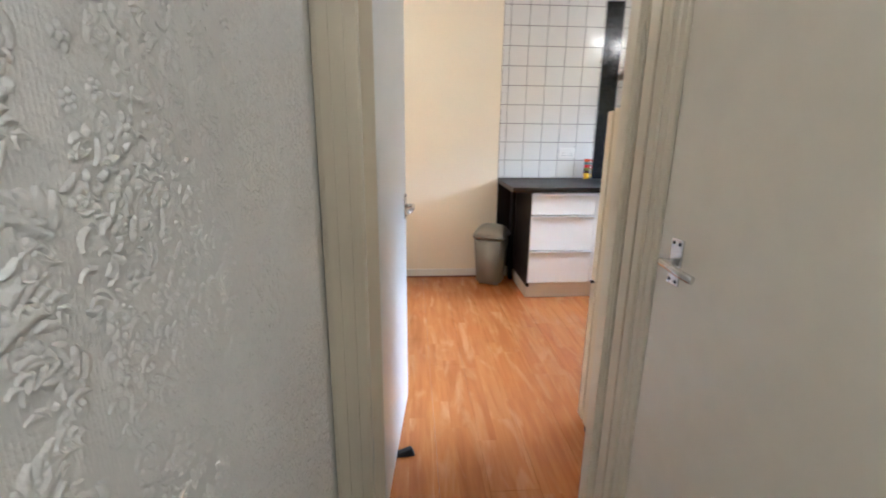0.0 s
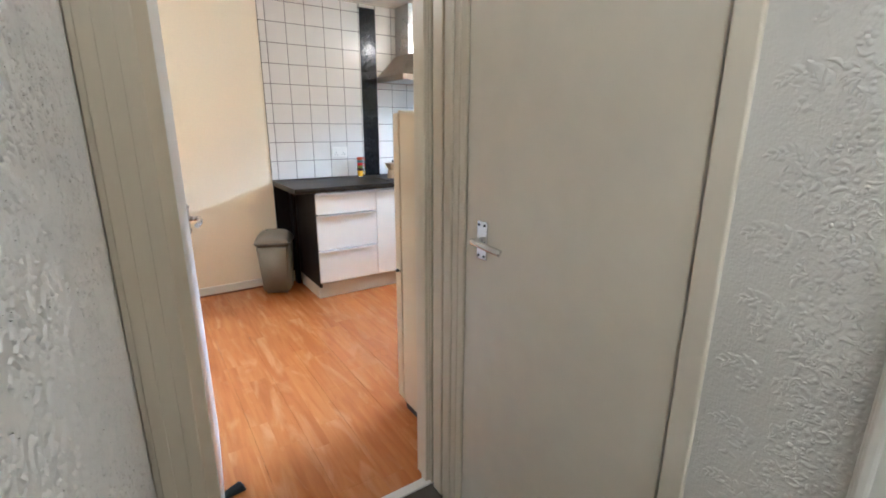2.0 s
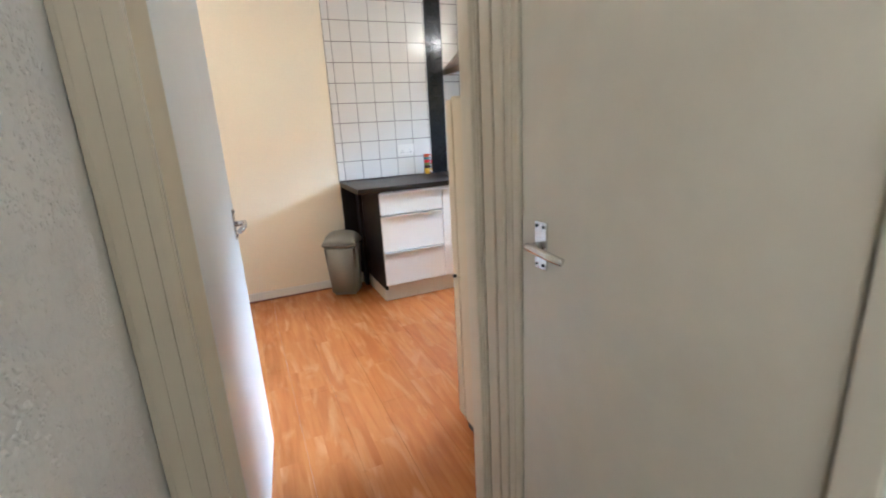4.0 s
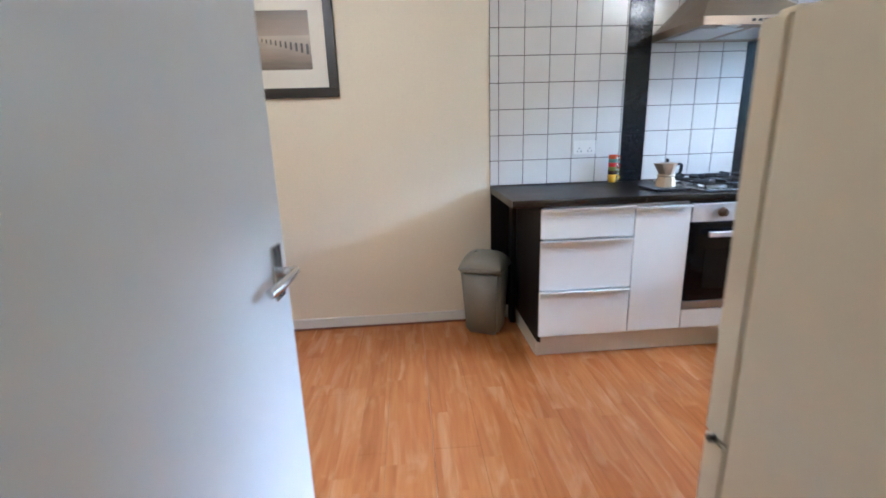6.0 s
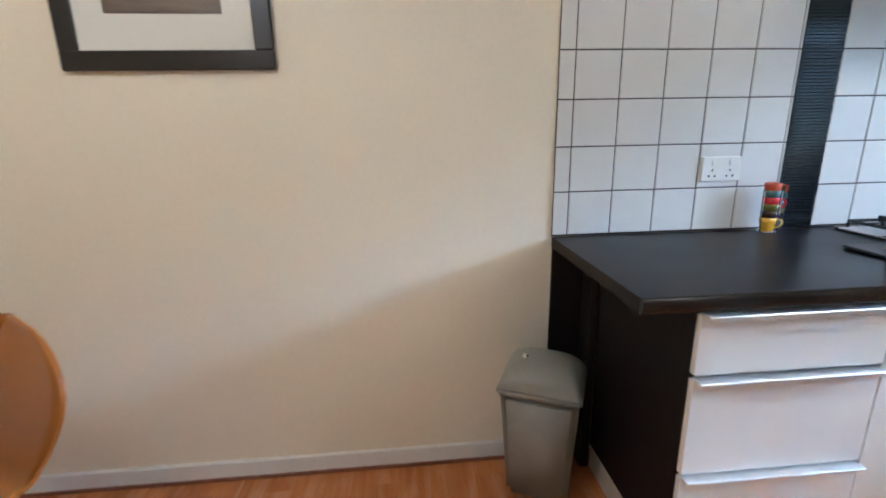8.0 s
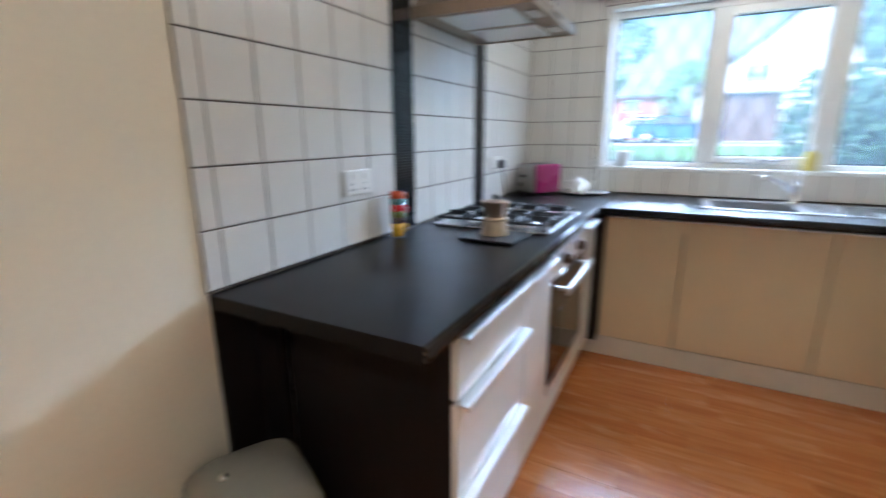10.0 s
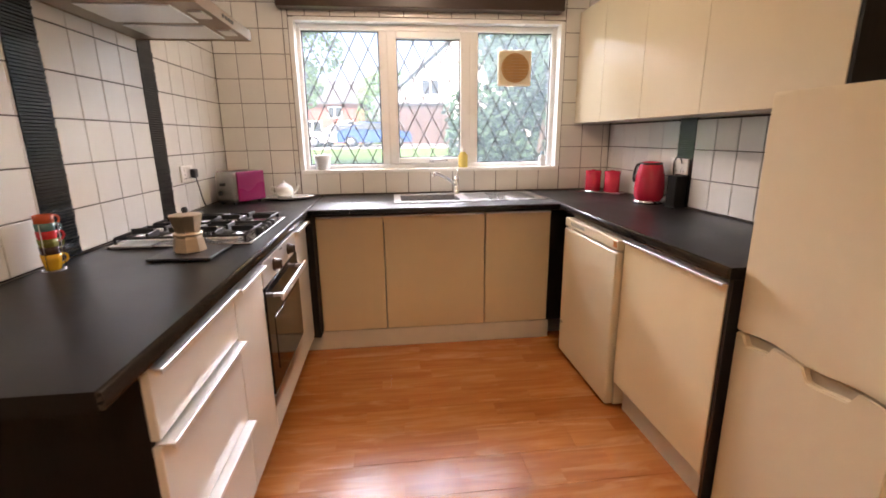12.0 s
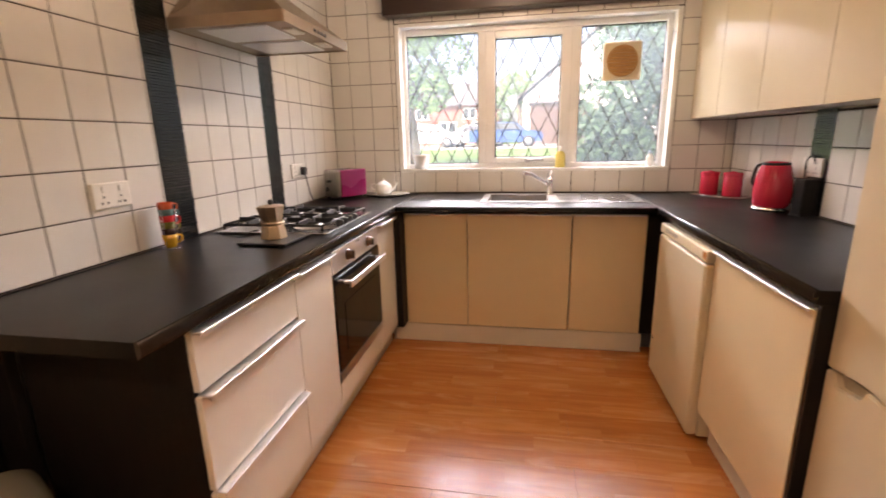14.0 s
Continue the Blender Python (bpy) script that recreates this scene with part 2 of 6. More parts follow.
    l.new(grain.outputs["Fac"], bp.inputs["Height"])
    l.new(bp.outputs["Normal"], b.inputs["Normal"])
    return m


laminate_mat = laminate()

# ---- mesh helpers ----


def part(name, bm, mat, parent=None, label=""):
    """Links a bmesh as one mesh object, under a thing where one is given."""
    me = bpy.data.meshes.new(name)
    bm.normal_update()
    bm.to_mesh(me)
    bm.free()
    me.materials.append(mat)
    ob = new(name, me)
    if parent is not None:
        ob.parent = parent
    if label:
        tagged(ob, label)
    return ob


def thing(name, label, category, x=0, y=0, z=0, turn=0, group="", kind=""):
    ob = new(name)
    ob.empty_display_size = 0.05
    ob.matrix_basis = pose(x, y, z, 0, 0, turn)
    return tagged(ob, label, category, group, kind)


def add_box(bm, x0, x1, y0, y1, z0, z1, bevel=0.0, seg=2):
    made = bmesh.ops.create_cube(bm, size=1.0)["verts"]
    for v in made:
        v.co = Vector((x0 + (v.co.x + 0.5) * (x1 - x0), y0 + (v.co.y + 0.5) * (y1 - y0), z0 + (v.co.z + 0.5) * (z1 - z0)))
    if bevel:
        edges = {e for v in made for e in v.link_edges}
        bmesh.ops.bevel(bm, geom=list(edges), offset=bevel, segments=seg, affect="EDGES", profile=0.5, clamp_overlap=True)
    return bm


def box(x0, x1, y0, y1, z0, z1, bevel=0.0, seg=2):
    return add_box(bmesh.new(), x0, x1, y0, y1, z0, z1, bevel, seg)


def add_lathe(bm, profile, n=28, cx=0, cy=0, sx=1.0, sy=1.0):
    """A turned body from (radius, height) pairs."""
    rings = []
    for r, z in profile:
        if r < 1e-6:
            rings.append([bm.verts.new((cx, cy, z))])
        else:
            rings.append([bm.verts.new((cx + sx * r * math.cos(2 * math.pi * i / n), cy + sy * r * math.sin(2 * math.pi * i / n), z)) for i in range(n)])
    for a, b in zip(rings, rings[1:]):
        for i in range(n):
            j = (i + 1) % n
            if len(a) == 1 and len(b) == 1:
                continue
            if len(a) == 1:
                f = bm.faces.new((a[0], b[j], b[i]))
            elif len(b) == 1:
                f = bm.faces.new((a[i], a[j], b[0]))
            else:
                f = bm.faces.new((a[i], a[j], b[j], b[i]))
            f.smooth = True
    return bm


def lathe(profile, n=28, cx=0, cy=0, sx=1.0, sy=1.0):
    return add_lathe(bmesh.new(), profile, n, cx, cy, sx, sy)


def add_tube(bm, points, radius, n=10, closed_ends=True):
    """A round rod through points, with radius a number or a list."""
    pts = [Vector(p) for p in points]
    rad = radius if isinstance(radius, (list, tuple)) else [radius] * len(pts)
    rings, side = [], None
    for i, p in enumerate(pts):
        way = (pts[min(i + 1, len(pts) - 1)] - pts[max(i - 1, 0)]).normalized()
        if side is None:
            side = way.orthogonal().normalized()
        side = (side - way * side.dot(way)).normalized()
        up = way.cross(side)
        rings.append([bm.verts.new(p + rad[i] * (math.cos(2 * math.pi * k / n) * side + math.sin(2 * math.pi * k / n) * up)) for k in range(n)])
    for a, b in zip(rings, rings[1:]):
        for k in range(n):
            bm.faces.new((a[k], a[(k + 1) % n], b[(k + 1) % n], b[k])).smooth = True
    if closed_ends:
        bm.faces.new(list(reversed(rings[0])))
        bm.faces.new(rings[-1])
    return bm


def tube(points, radius, n=10):
    return add_tube(bmesh.new(), points, radius, n)


def arc(points, steps=6):
    """A smooth line through points (Catmull-Rom)."""
    p = [Vector(q) for q in points]
    p = [p[0]] + p + [p[-1]]
    out = []
    for i in range(1, len(p) - 2):
        for s in range(steps):
            t = s / steps
            a, b, c, d = p[i - 1], p[i], p[i + 1], p[i + 2]
            out.append(0.5 * ((2 * b) + (c - a) * t + (2 * a - 5 * b + 4 * c - d) * t * t + (3 * b - a - 3 * c + d) * t ** 3))
    out.append(p[-2])
    return out


def structure(name, bm, mat, label, category="", parent=None):
    return tagged(part(name, bm, mat, parent), label, category or name.split("_")[0], kind="structure")


# ---- plan, in metres: x east, y north ----
EAST, SOUTH, WEST, TOP = 2.557, -2.72, -2.40, 2.36
HALL_FACE, DOOR_IN, HALL_W, HALL_E, HALL_S = -2.70, -2.61, -1.005, -0.125, -5.4
OPEN_L, OPEN_R, OPEN_H = -0.945, -0.130, 2.0
WIN_N, WIN_S, WIN_B, WIN_T = -0.494, -2.335, 1.062, 2.047
GLASS_X = 2.66

# floor
floor = structure("floor", box(WEST - 0.1, EAST + 0.2, SOUTH - 0.09, 0.1, -0.12, -0.010), carcass, "orange oak-effect laminate plank floor", "floor")
hall_floor = structure("hall_floor", box(HALL_W - 0.1, HALL_E + 0.8, HALL_S, HALL_FACE, -0.12, 0.001), carpet, "dark grey-brown hall carpet", "floor")
structure("threshold", box(OPEN_L, OPEN_R, HALL_FACE - 0.01, HALL_FACE + 0.030, -0.004, 0.008, 0.003), white_paint, "worn white-painted door threshold strip on floor", "threshold")

# walls
wall_north = structure("wall_north", box(WEST - 0.1, EAST + 0.18, 0.0, 0.12, -0.02, TOP), cream_paint, "cream painted plaster wall with tiled splashback", "wall")
wall_west = structure("wall_west", box(WEST - 0.12, WEST, SOUTH - 0.09, 0.0, -0.02, TOP), cream_paint, "plain cream painted plaster wall", "wall")
bm = box(EAST, EAST + 0.18, SOUTH - 0.09, WIN_S, -0.02, TOP)
add_box(bm, EAST, EAST + 0.18, WIN_N, 0.0, -0.02, TOP)
add_box(bm, EAST, EAST + 0.18, WIN_S, WIN_N, -0.02, WIN_B)
add_box(bm, EAST, EAST + 0.18, WIN_S, WIN_N, WIN_T, TOP)
wall_east = structure("wall_east", bm, cream_paint, "tiled kitchen wall with a wide window opening", "wall")
bm = box(OPEN_R, -0.030, HALL_FACE, DOOR_IN, -0.02, TOP)
add_box(bm, WEST, OPEN_L, HALL_FACE, DOOR_IN, -0.02, TOP)
add_box(bm, OPEN_L, OPEN_R, HALL_FACE, DOOR_IN, OPEN_H, TOP)
structure("wall_partition", bm, cream_paint, "cream partition wall with the kitchen doorway", "wall")
wall_south = structure("wall_south", box(-0.030, EAST, SOUTH - 0.09, SOUTH, -0.02, TOP), cream_paint, "tiled kitchen wall behind fridge and wall cabinets", "wall")
structure("ceiling", box(WEST - 0.12, EAST + 0.18, SOUTH - 0.09, 0.12, TOP, TOP + 0.12), ceiling_paint, "plain off-white plaster ceiling", "ceiling")
structure("hall_ceiling", box(HALL_W - 0.12, HALL_E + 0.8, HALL_S - 0.1, HALL_FACE, TOP + 0.004, TOP + 0.12), ceiling_paint, "plain off-white hall ceiling", "ceiling")
wall_hall_west = structure("wall_hall_west", box(HALL_W - 0.12, HALL_W, HALL_S, HALL_FACE, -0.02, TOP), paper, "white embossed floral wallpaper on hall wall", "wall")
CUP_N, CUP_S, CUP_H = -2.885, -3.562, 1.99
PORT_N, PORT_S = -3.885, -4.40
bm = box(HALL_E, HALL_E + 0.12, PORT_N, CUP_S, -0.02, TOP)
add_box(bm, HALL_E, HALL_E + 0.12, HALL_S, PORT_S, -0.02, TOP)
add_box(bm, HALL_E, HALL_E + 0.12, PORT_S, PORT_N, 2.02, TOP)
add_box(bm, HALL_E, HALL_E + 0.12, CUP_N, HALL_FACE, -0.02, TOP)
add_box(bm, HALL_E, HALL_E + 0.12, CUP_S, CUP_N, CUP_H, TOP)
wall_hall_east = structure("wall_hall_east", bm, paper, "white embossed wallpaper wall with a cupboard doorway", "wall")
structure("wall_cupboard_back", box(HALL_E + 0.6, HALL_E + 0.7, HALL_S, SOUTH - 0.09, -0.02, TOP), cream_paint, "plain cupboard back wall", "wall")
bm = box(HALL_W, HALL_E, -4.55, -4.45, 2.05, TOP)
add_box(bm, HALL_W, HALL_W + 0.06, -4.55, -4.45, -0.02, 2.05)
add_box(bm, HALL_E - 0.06, HALL_E, -4.55, -4.45, -0.02, 2.05)
structure("wall_hall_opening", bm, paper, "plain wall with an opening behind the hall", "wall")
structure("wall_hall_south", box(HALL_W - 0.12, HALL_E + 0.8, HALL_S - 0.1, HALL_S, -0.02, TOP), paper, "white embossed wallpaper on hall end wall", "wall")
structure("baseboard_north", box(WEST, 0.0, -0.016, 0.0, 0.0, 0.075, 0.004), white_paint, "white painted skirting board with worn foot", "baseboard")
structure("trim_north", box(WEST, 0.0, -0.024, -0.002, -0.004, 0.012, 0.003), material("brown_bead", (0.20, 0.07, 0.03), 0.5), "thin brown floor bead along skirting", "trim")
structure("baseboard_west", box(WEST, WEST + 0.016, DOOR_IN, -0.03, 0.0, 0.075, 0.004), white_paint, "white painted skirting board", "baseboard")
structure("baseboard_south", box(WEST + 0.02, OPEN_L - 0.08, DOOR_IN, DOOR_IN + 0.016, 0.0, 0.075, 0.004), white_paint, "white painted skirting board", "baseboard")


# ---- doorway, doors ----
def architrave(name, side, face, label):
    """A moulded upright of stepped section along x, from side[0] at the opening to side[1]."""
    a, b = side
    s = 1 if b > a else -1
    bm = bmesh.new()
    w = abs(b - a)
    for lo, hi, d in ((0.0, 0.30, 0.010), (0.28, 0.62, 0.016), (0.60, 0.88, 0.021), (0.86, 1.0, 0.015)):
        x0, x1 = sorted((a + s * w * lo, a + s * w * hi))
        add_box(bm, x0, x1, face - d, face, 0.0, OPEN_H + 0.06, 0.003)
    return structure(name, bm, old_gloss, label, "trim")


architrave("trim_door_west", (-0.889, HALL_W + 0.002), HALL_FACE, "yellowed gloss-painted moulded door architrave")
architrave("trim_door_east", (OPEN_R - 0.012, OPEN_R + 0.021), HALL_FACE, "yellowed gloss-painted moulded door architrave")
structure("trim_door_head", box(OPEN_L, OPEN_R, HALL_FACE - 0.018, HALL_FACE, OPEN_H, OPEN_H + 0.065, 0.004), old_gloss, "yellowed gloss-painted door head architrave", "trim")
bm = box(OPEN_L - 0.0, OPEN_L + 0.016, HALL_FACE + 0.001, DOOR_IN - 0.001, 0.0, OPEN_H, 0.002)
add_box(bm, OPEN_L + 0.014, -0.887, HALL_FACE + 0.001, HALL_FACE + 0.034, 0.0, OPEN_H, 0.002)
structure("trim_lining_west", bm, old_gloss, "cream painted door lining with a chipped stop", "trim")
bm = box(OPEN_R - 0.016, OPEN_R, HALL_FACE + 0.001, DOOR_IN - 0.001, 0.0, OPEN_H, 0.002)
add_box(bm, OPEN_R - 0.028, OPEN_R - 0.014, HALL_FACE + 0.005, HALL_FACE + 0.040, 0.0, OPEN_H, 0.002)
structure("trim_lining_east", bm, old_gloss, "cream painted door lining with a latch keep", "trim")
bm = box(OPEN_L - 0.075, OPEN_L + 0.004, DOOR_IN, DOOR_IN + 0.016, 0, OPEN_H + 0.06, 0.004)
structure("trim_kitchen_west", bm, old_gloss, "cream painted architrave on the kitchen side", "trim")
bm = box(OPEN_R - 0.004, OPEN_R + 0.075, DOOR_IN, DOOR_IN + 0.016, 0, OPEN_H + 0.06, 0.004)
structure("trim_kitchen_east", bm, old_gloss, "cream painted architrave on the kitchen side", "trim")


def lever_set(parent, face, s, along, z, latch_sign):
    """A back plate with a lever, on a face at x = face that looks to s; the lever runs along latch_sign in y."""
    x0, x1 = sorted((face, face + s * 0.006))
    plate = part("handle_plate", box(x0, x1, along - 0.022, along + 0.022, z - 0.056, z + 0.056, 0.0025), satin_chrome, parent, "worn chrome plate")
    bm = tube([(face + s * 0.004, along, z), (face + s * 0.038, along, z)], 0.0095, 12)
    add_tube(bm, arc([(face + s * 0.036, along - 0.006 * latch_sign, z), (face + s * 0.040, along + 0.04 * latch_sign, z), (face + s * 0.038, along + 0.085 * latch_sign, z - 0.004), (face + s * 0.028, along + 0.108 * latch_sign, z - 0.010)], 4), 0.0098, 10)
    part("lever", bm, satin_chrome, plate)
    bm = bmesh.new()
    for dz in (-0.045, 0.045):
        for dy in (-0.012, 0.012):
            add_tube(bm, [(face + s * 0.005, along + dy, z + dz), (face + s * 0.0075, along + dy, z + dz)], 0.004, 8)
    part("screws", bm, black_iron, plate)
    return plate


LEAF = 0.742
door = thing("door_1", "open flush white-painted kitchen door with chrome lever", "door", -0.872, -2.640, 0.008, -5.5, kind="structure")
leaf = part("leaf", box(-0.020, 0.020, 0.0, LEAF, 0.0, 1.965, 0.0025), door_paint, door)
part("hinge_edge", box(-0.0185, 0.0185, -0.0022, 0.001, 0.0, 1.965), old_gloss, door, "yellowed unpainted hinge edge")
lever_set(door, 0.020, 1, LEAF - 0.055, 0.985, -1)
lever_set(door, -0.020, -1, LEAF - 0.055, 0.985, -1)
for hz in (0.22, 1.70):
    part("hinge", tube([(-0.022, -0.006, hz), (-0.022, -0.006, hz + 0.09)], 0.006, 8), steel, door, "old steel butt hinge")

bm = bmesh.new()
vs = [bm.verts.new(c) for c in ((0, -0.017, 0), (0.10, -0.02, 0), (0.10, 0.02, 0), (0, 0.017, 0), (0, -0.015, 0.008), (0.085, -0.018, 0.030), (0.085, 0.018, 0.030), (0, 0.015, 0.008))]
for q in ((3, 2, 1, 0), (4, 5, 6, 7), (0, 1, 5, 4), (1, 2, 6, 5), (2, 3, 7, 6), (3, 0, 4, 7)):
    bm.faces.new([vs[i] for i in q])
bmesh.ops.bevel(bm, geom=bm.edges[:], offset=0.004, segments=2, affect="EDGES")
stop = tagged(part("door_wedge", bm, rubber), "small black rubber door wedge on laminate floor", "door stop")
stop.matrix_basis = pose(-0.848, -2.345, 0.001, 0, 0, 8)

cup = thing("door_2", "closed flush cream-white hall cupboard door", "door", HALL_E, 0, 0.01, kind="structure")
part("leaf", box(-0.006, 0.030, CUP_S + 0.007, CUP_N - 0.006, 0.0, CUP_H - 0.016, 0.003), cupboard_paint, cup)
lever_set(cup, -0.006, -1, CUP_N - 0.086, 1.022, -1)
bm = box(HALL_E - 0.014, HALL_E, CUP_N - 0.002, HALL_FACE - 0.022, 0, CUP_H + 0.06, 0.004)
add_box(bm, HALL_E - 0.019, HALL_E, CUP_N + 0.022, CUP_N + 0.050, 0, CUP_H + 0.06, 0.005)
add_box(bm, HALL_E - 0.028, HALL_E, CUP_N + 0.048, CUP_N + 0.085, 0, CUP_H + 0.06, 0.006)
add_box(bm, HALL_E - 0.020, HALL_E, CUP_N + 0.105, HALL_FACE - 0.024, 0, CUP_H + 0.06, 0.006)
structure("trim_cupboard_north", bm, old_gloss, "gloss-painted moulded cupboard door frame", "trim")
bm = box(HALL_E - 0.014, HALL_E, CUP_S - 0.046, CUP_S, 0, CUP_H + 0.06, 0.004)
structure("trim_cupboard_south", bm, cupboard_paint, "gloss-painted cupboard door frame with dark gap", "trim")
structure("trim_cupboard_head", box(HALL_E - 0.014, HALL_E, CUP_S, CUP_N - 0.002, CUP_H, CUP_H + 0.06, 0.004), white_paint, "gloss-painted cupboard door head", "trim")

bm = box(HALL_E - 0.016, HALL_E, PORT_N, PORT_N + 0.058, 0, 2.08, 0.004)
add_box(bm, HALL_E - 0.021, HALL_E, PORT_N + 0.036, PORT_N + 0.054, 0, 2.08, 0.005)
structure("trim_port_north", bm, white_paint, "white gloss-painted architrave of a side opening", "trim")
structure("trim_port_lining", box(HALL_E, HALL_E + 0.12, PORT_N - 0.018, PORT_N - 0.001, 0, 2.02, 0.002), white_paint, "white gloss-painted lining of a side opening", "trim")

keep = thing("latch_keep", "small worn steel latch keep on door lining", "latch", OPEN_R - 0.0162, -2.662, 1.005)
part("plate", box(-0.0015, 0.0, -0.013, 0.013, -0.032, 0.032, 0.0005), steel, keep)
part("slot", box(-0.0021, -0.0012, -0.006, 0.008, -0.012, 0.012), black_iron, keep)

# ---- window ----
win = thing("window_1", "white three-light casement window with diamond leading", "window", kind="structure")
bm = box(EAST - 0.012, GLASS_X - 0.03, WIN_S + 0.0, WIN_N, WIN_B - 0.012, WIN_B + 0.012, 0.004)
part("window_sill", bm, upvc, win, "white tiled window sill")
bm = box(EAST - 0.010, GLASS_X - 0.03, WIN_N - 0.028, WIN_N + 0.004, WIN_B + 0.012, WIN_T, 0.003)
add_box(bm, EAST - 0.010, GLASS_X - 0.03, WIN_S - 0.004, WIN_S + 0.028, WIN_B + 0.012, WIN_T, 0.003)
add_box(bm, EAST - 0.010, GLASS_X - 0.03, WIN_S + 0.028, WIN_N - 0.028, WIN_T - 0.020, WIN_T + 0.004, 0.003)
part("window_reveal", bm, upvc, win)
bm = bmesh.new()
FX0, FX1 = GLASS_X - 0.030, GLASS_X + 0.035
add_box(bm, FX0, FX1, WIN_S, -2.275, WIN_B, WIN_T, 0.006)
add_box(bm, FX0, FX1, -0.548, WIN_N, WIN_B, WIN_T, 0.006)
add_box(bm, FX0, FX1, -2.276, -0.547, WIN_B, 1.105, 0.006)
add_box(bm, FX0, FX1, -2.276, -0.547, 1.988, WIN_T, 0.006)
add_box(bm, FX0, FX1, -1.120, -1.060, 1.104, 1.989, 0.006)
add_box(bm, FX0, FX1, -1.745, -1.680, 1.104, 1.989, 0.006)
part("window_frame", bm, upvc, win)
bm = bmesh.new()
add_box(bm, FX0 - 0.012, FX1, -1.178, -1.112, 1.106, 1.986, 0.006)
add_box(bm, FX0 - 0.012, FX1, -1.688, -1.620, 1.106, 1.986, 0.006)
add_box(bm, FX0 - 0.012, FX1, -1.621, -1.177, 1.106, 1.146, 0.006)
add_box(bm, FX0 - 0.012, FX1, -1.621, -1.177, 1.942, 1.986, 0.006)
sash = part("casement", bm, upvc, win)
bm = box(FX0 - 0.030, FX0 - 0.010, -1.43, -1.39, 1.112, 1.134, 0.004)
add_tube(bm, [(FX0 - 0.026, -1.41, 1.122), (FX0 - 0.040, -1.43, 1.128), (FX0 - 0.045, -1.52, 1.128)], 0.008, 8)
part("window_handle", bm, steel, sash, "grey casement handle")


def lattice(y0, y1, z0, z1, w, h, oy=0.011, oz=-0.079):
    """Diamond leading clipped to one pane."""
    bm = bmesh.new()
    slope = h / w
    for sgn in (1, -1):
        k = -40
        while k < 60:
            pts = []
            c = k * w
            for y, z in ((y0, z0 + oz + sgn * slope * (-oy - c)), (y1, z0 + oz + sgn * slope * (y1 - y0 - oy - c))):
                pts.append((y, z))
            (ya, za), (yb, zb) = pts
            def at(z):
                return ya + (z - za) * (yb - ya) / (zb - za)
            lo, hi = sorted((za, zb))
            zl, zh = max(lo, z0), min(hi, z1)
            if zh - zl > 0.012:
                add_tube(bm, [(GLASS_X - 0.002, at(zl), zl), (GLASS_X - 0.002, at(zh), zh)], 0.0038, 5)
            k += 1
    return bm


for y0, y1, z0, z1 in ((-1.060, -0.548, 1.105, 1.988), (-1.620, -1.178, 1.146, 1.942), (-2.275, -1.745, 1.105, 1.988)):
    pane = part("pane", box(GLASS_X + 0.002, GLASS_X + 0.006, y0, y1, z0, z1), glass, win, "clear glass pane with diamond leading")
    pane.visible_shadow = False
    part("leading", lattice(y0, y1, z0, z1, 0.126, 0.243), lead, pane)
    bm = bmesh.new()
    for a, b, c, d in ((y0, y0 + 0.007, z0, z1), (y1 - 0.007, y1, z0, z1), (y0, y1, z0, z0 + 0.006), (y0, y1, z1 - 0.007, z1)):
        add_box(bm, GLASS_X - 0.006, GLASS_X + 0.001, a, b, c, d)
    part("gasket", bm, black_plastic, pane)

vent = thing("extractor_vent", "round louvred beige plastic extractor vent in pane", "vent", GLASS_X - 0.004, -2.010, 1.757)
part("frame", box(-0.030, 0.0, -0.122, 0.122, -0.122, 0.122, 0.016, 3), beige_plastic, vent)
bm = lathe([(0.0, 0.0), (0.098, 0.0), (0.098, 0.012), (0.090, 0.012)], 36)
bm.transform(pose(-0.030, 0, 0, 0, -90, 0))
part("rim", bm, brown_plastic, vent)
for i in range(9):
    dz = -0.080 + i * 0.020
    half = math.sqrt(0.092 ** 2 - dz ** 2)
    part("slat", box(-0.044, -0.034, -half, half, dz - 0.0085, dz + 0.0085, 0.002, 1), brown_plastic, vent)

pelmet = tagged(part("pelmet", box(EAST - 0.115, EAST - 0.012, -2.29, -0.44, 2.085, 2.235, 0.006), dark_wood), "dark brown stained wooden pelmet board above window", "pelmet")

# ---- fitted units ----
WT, WB = 0.900, 0.862


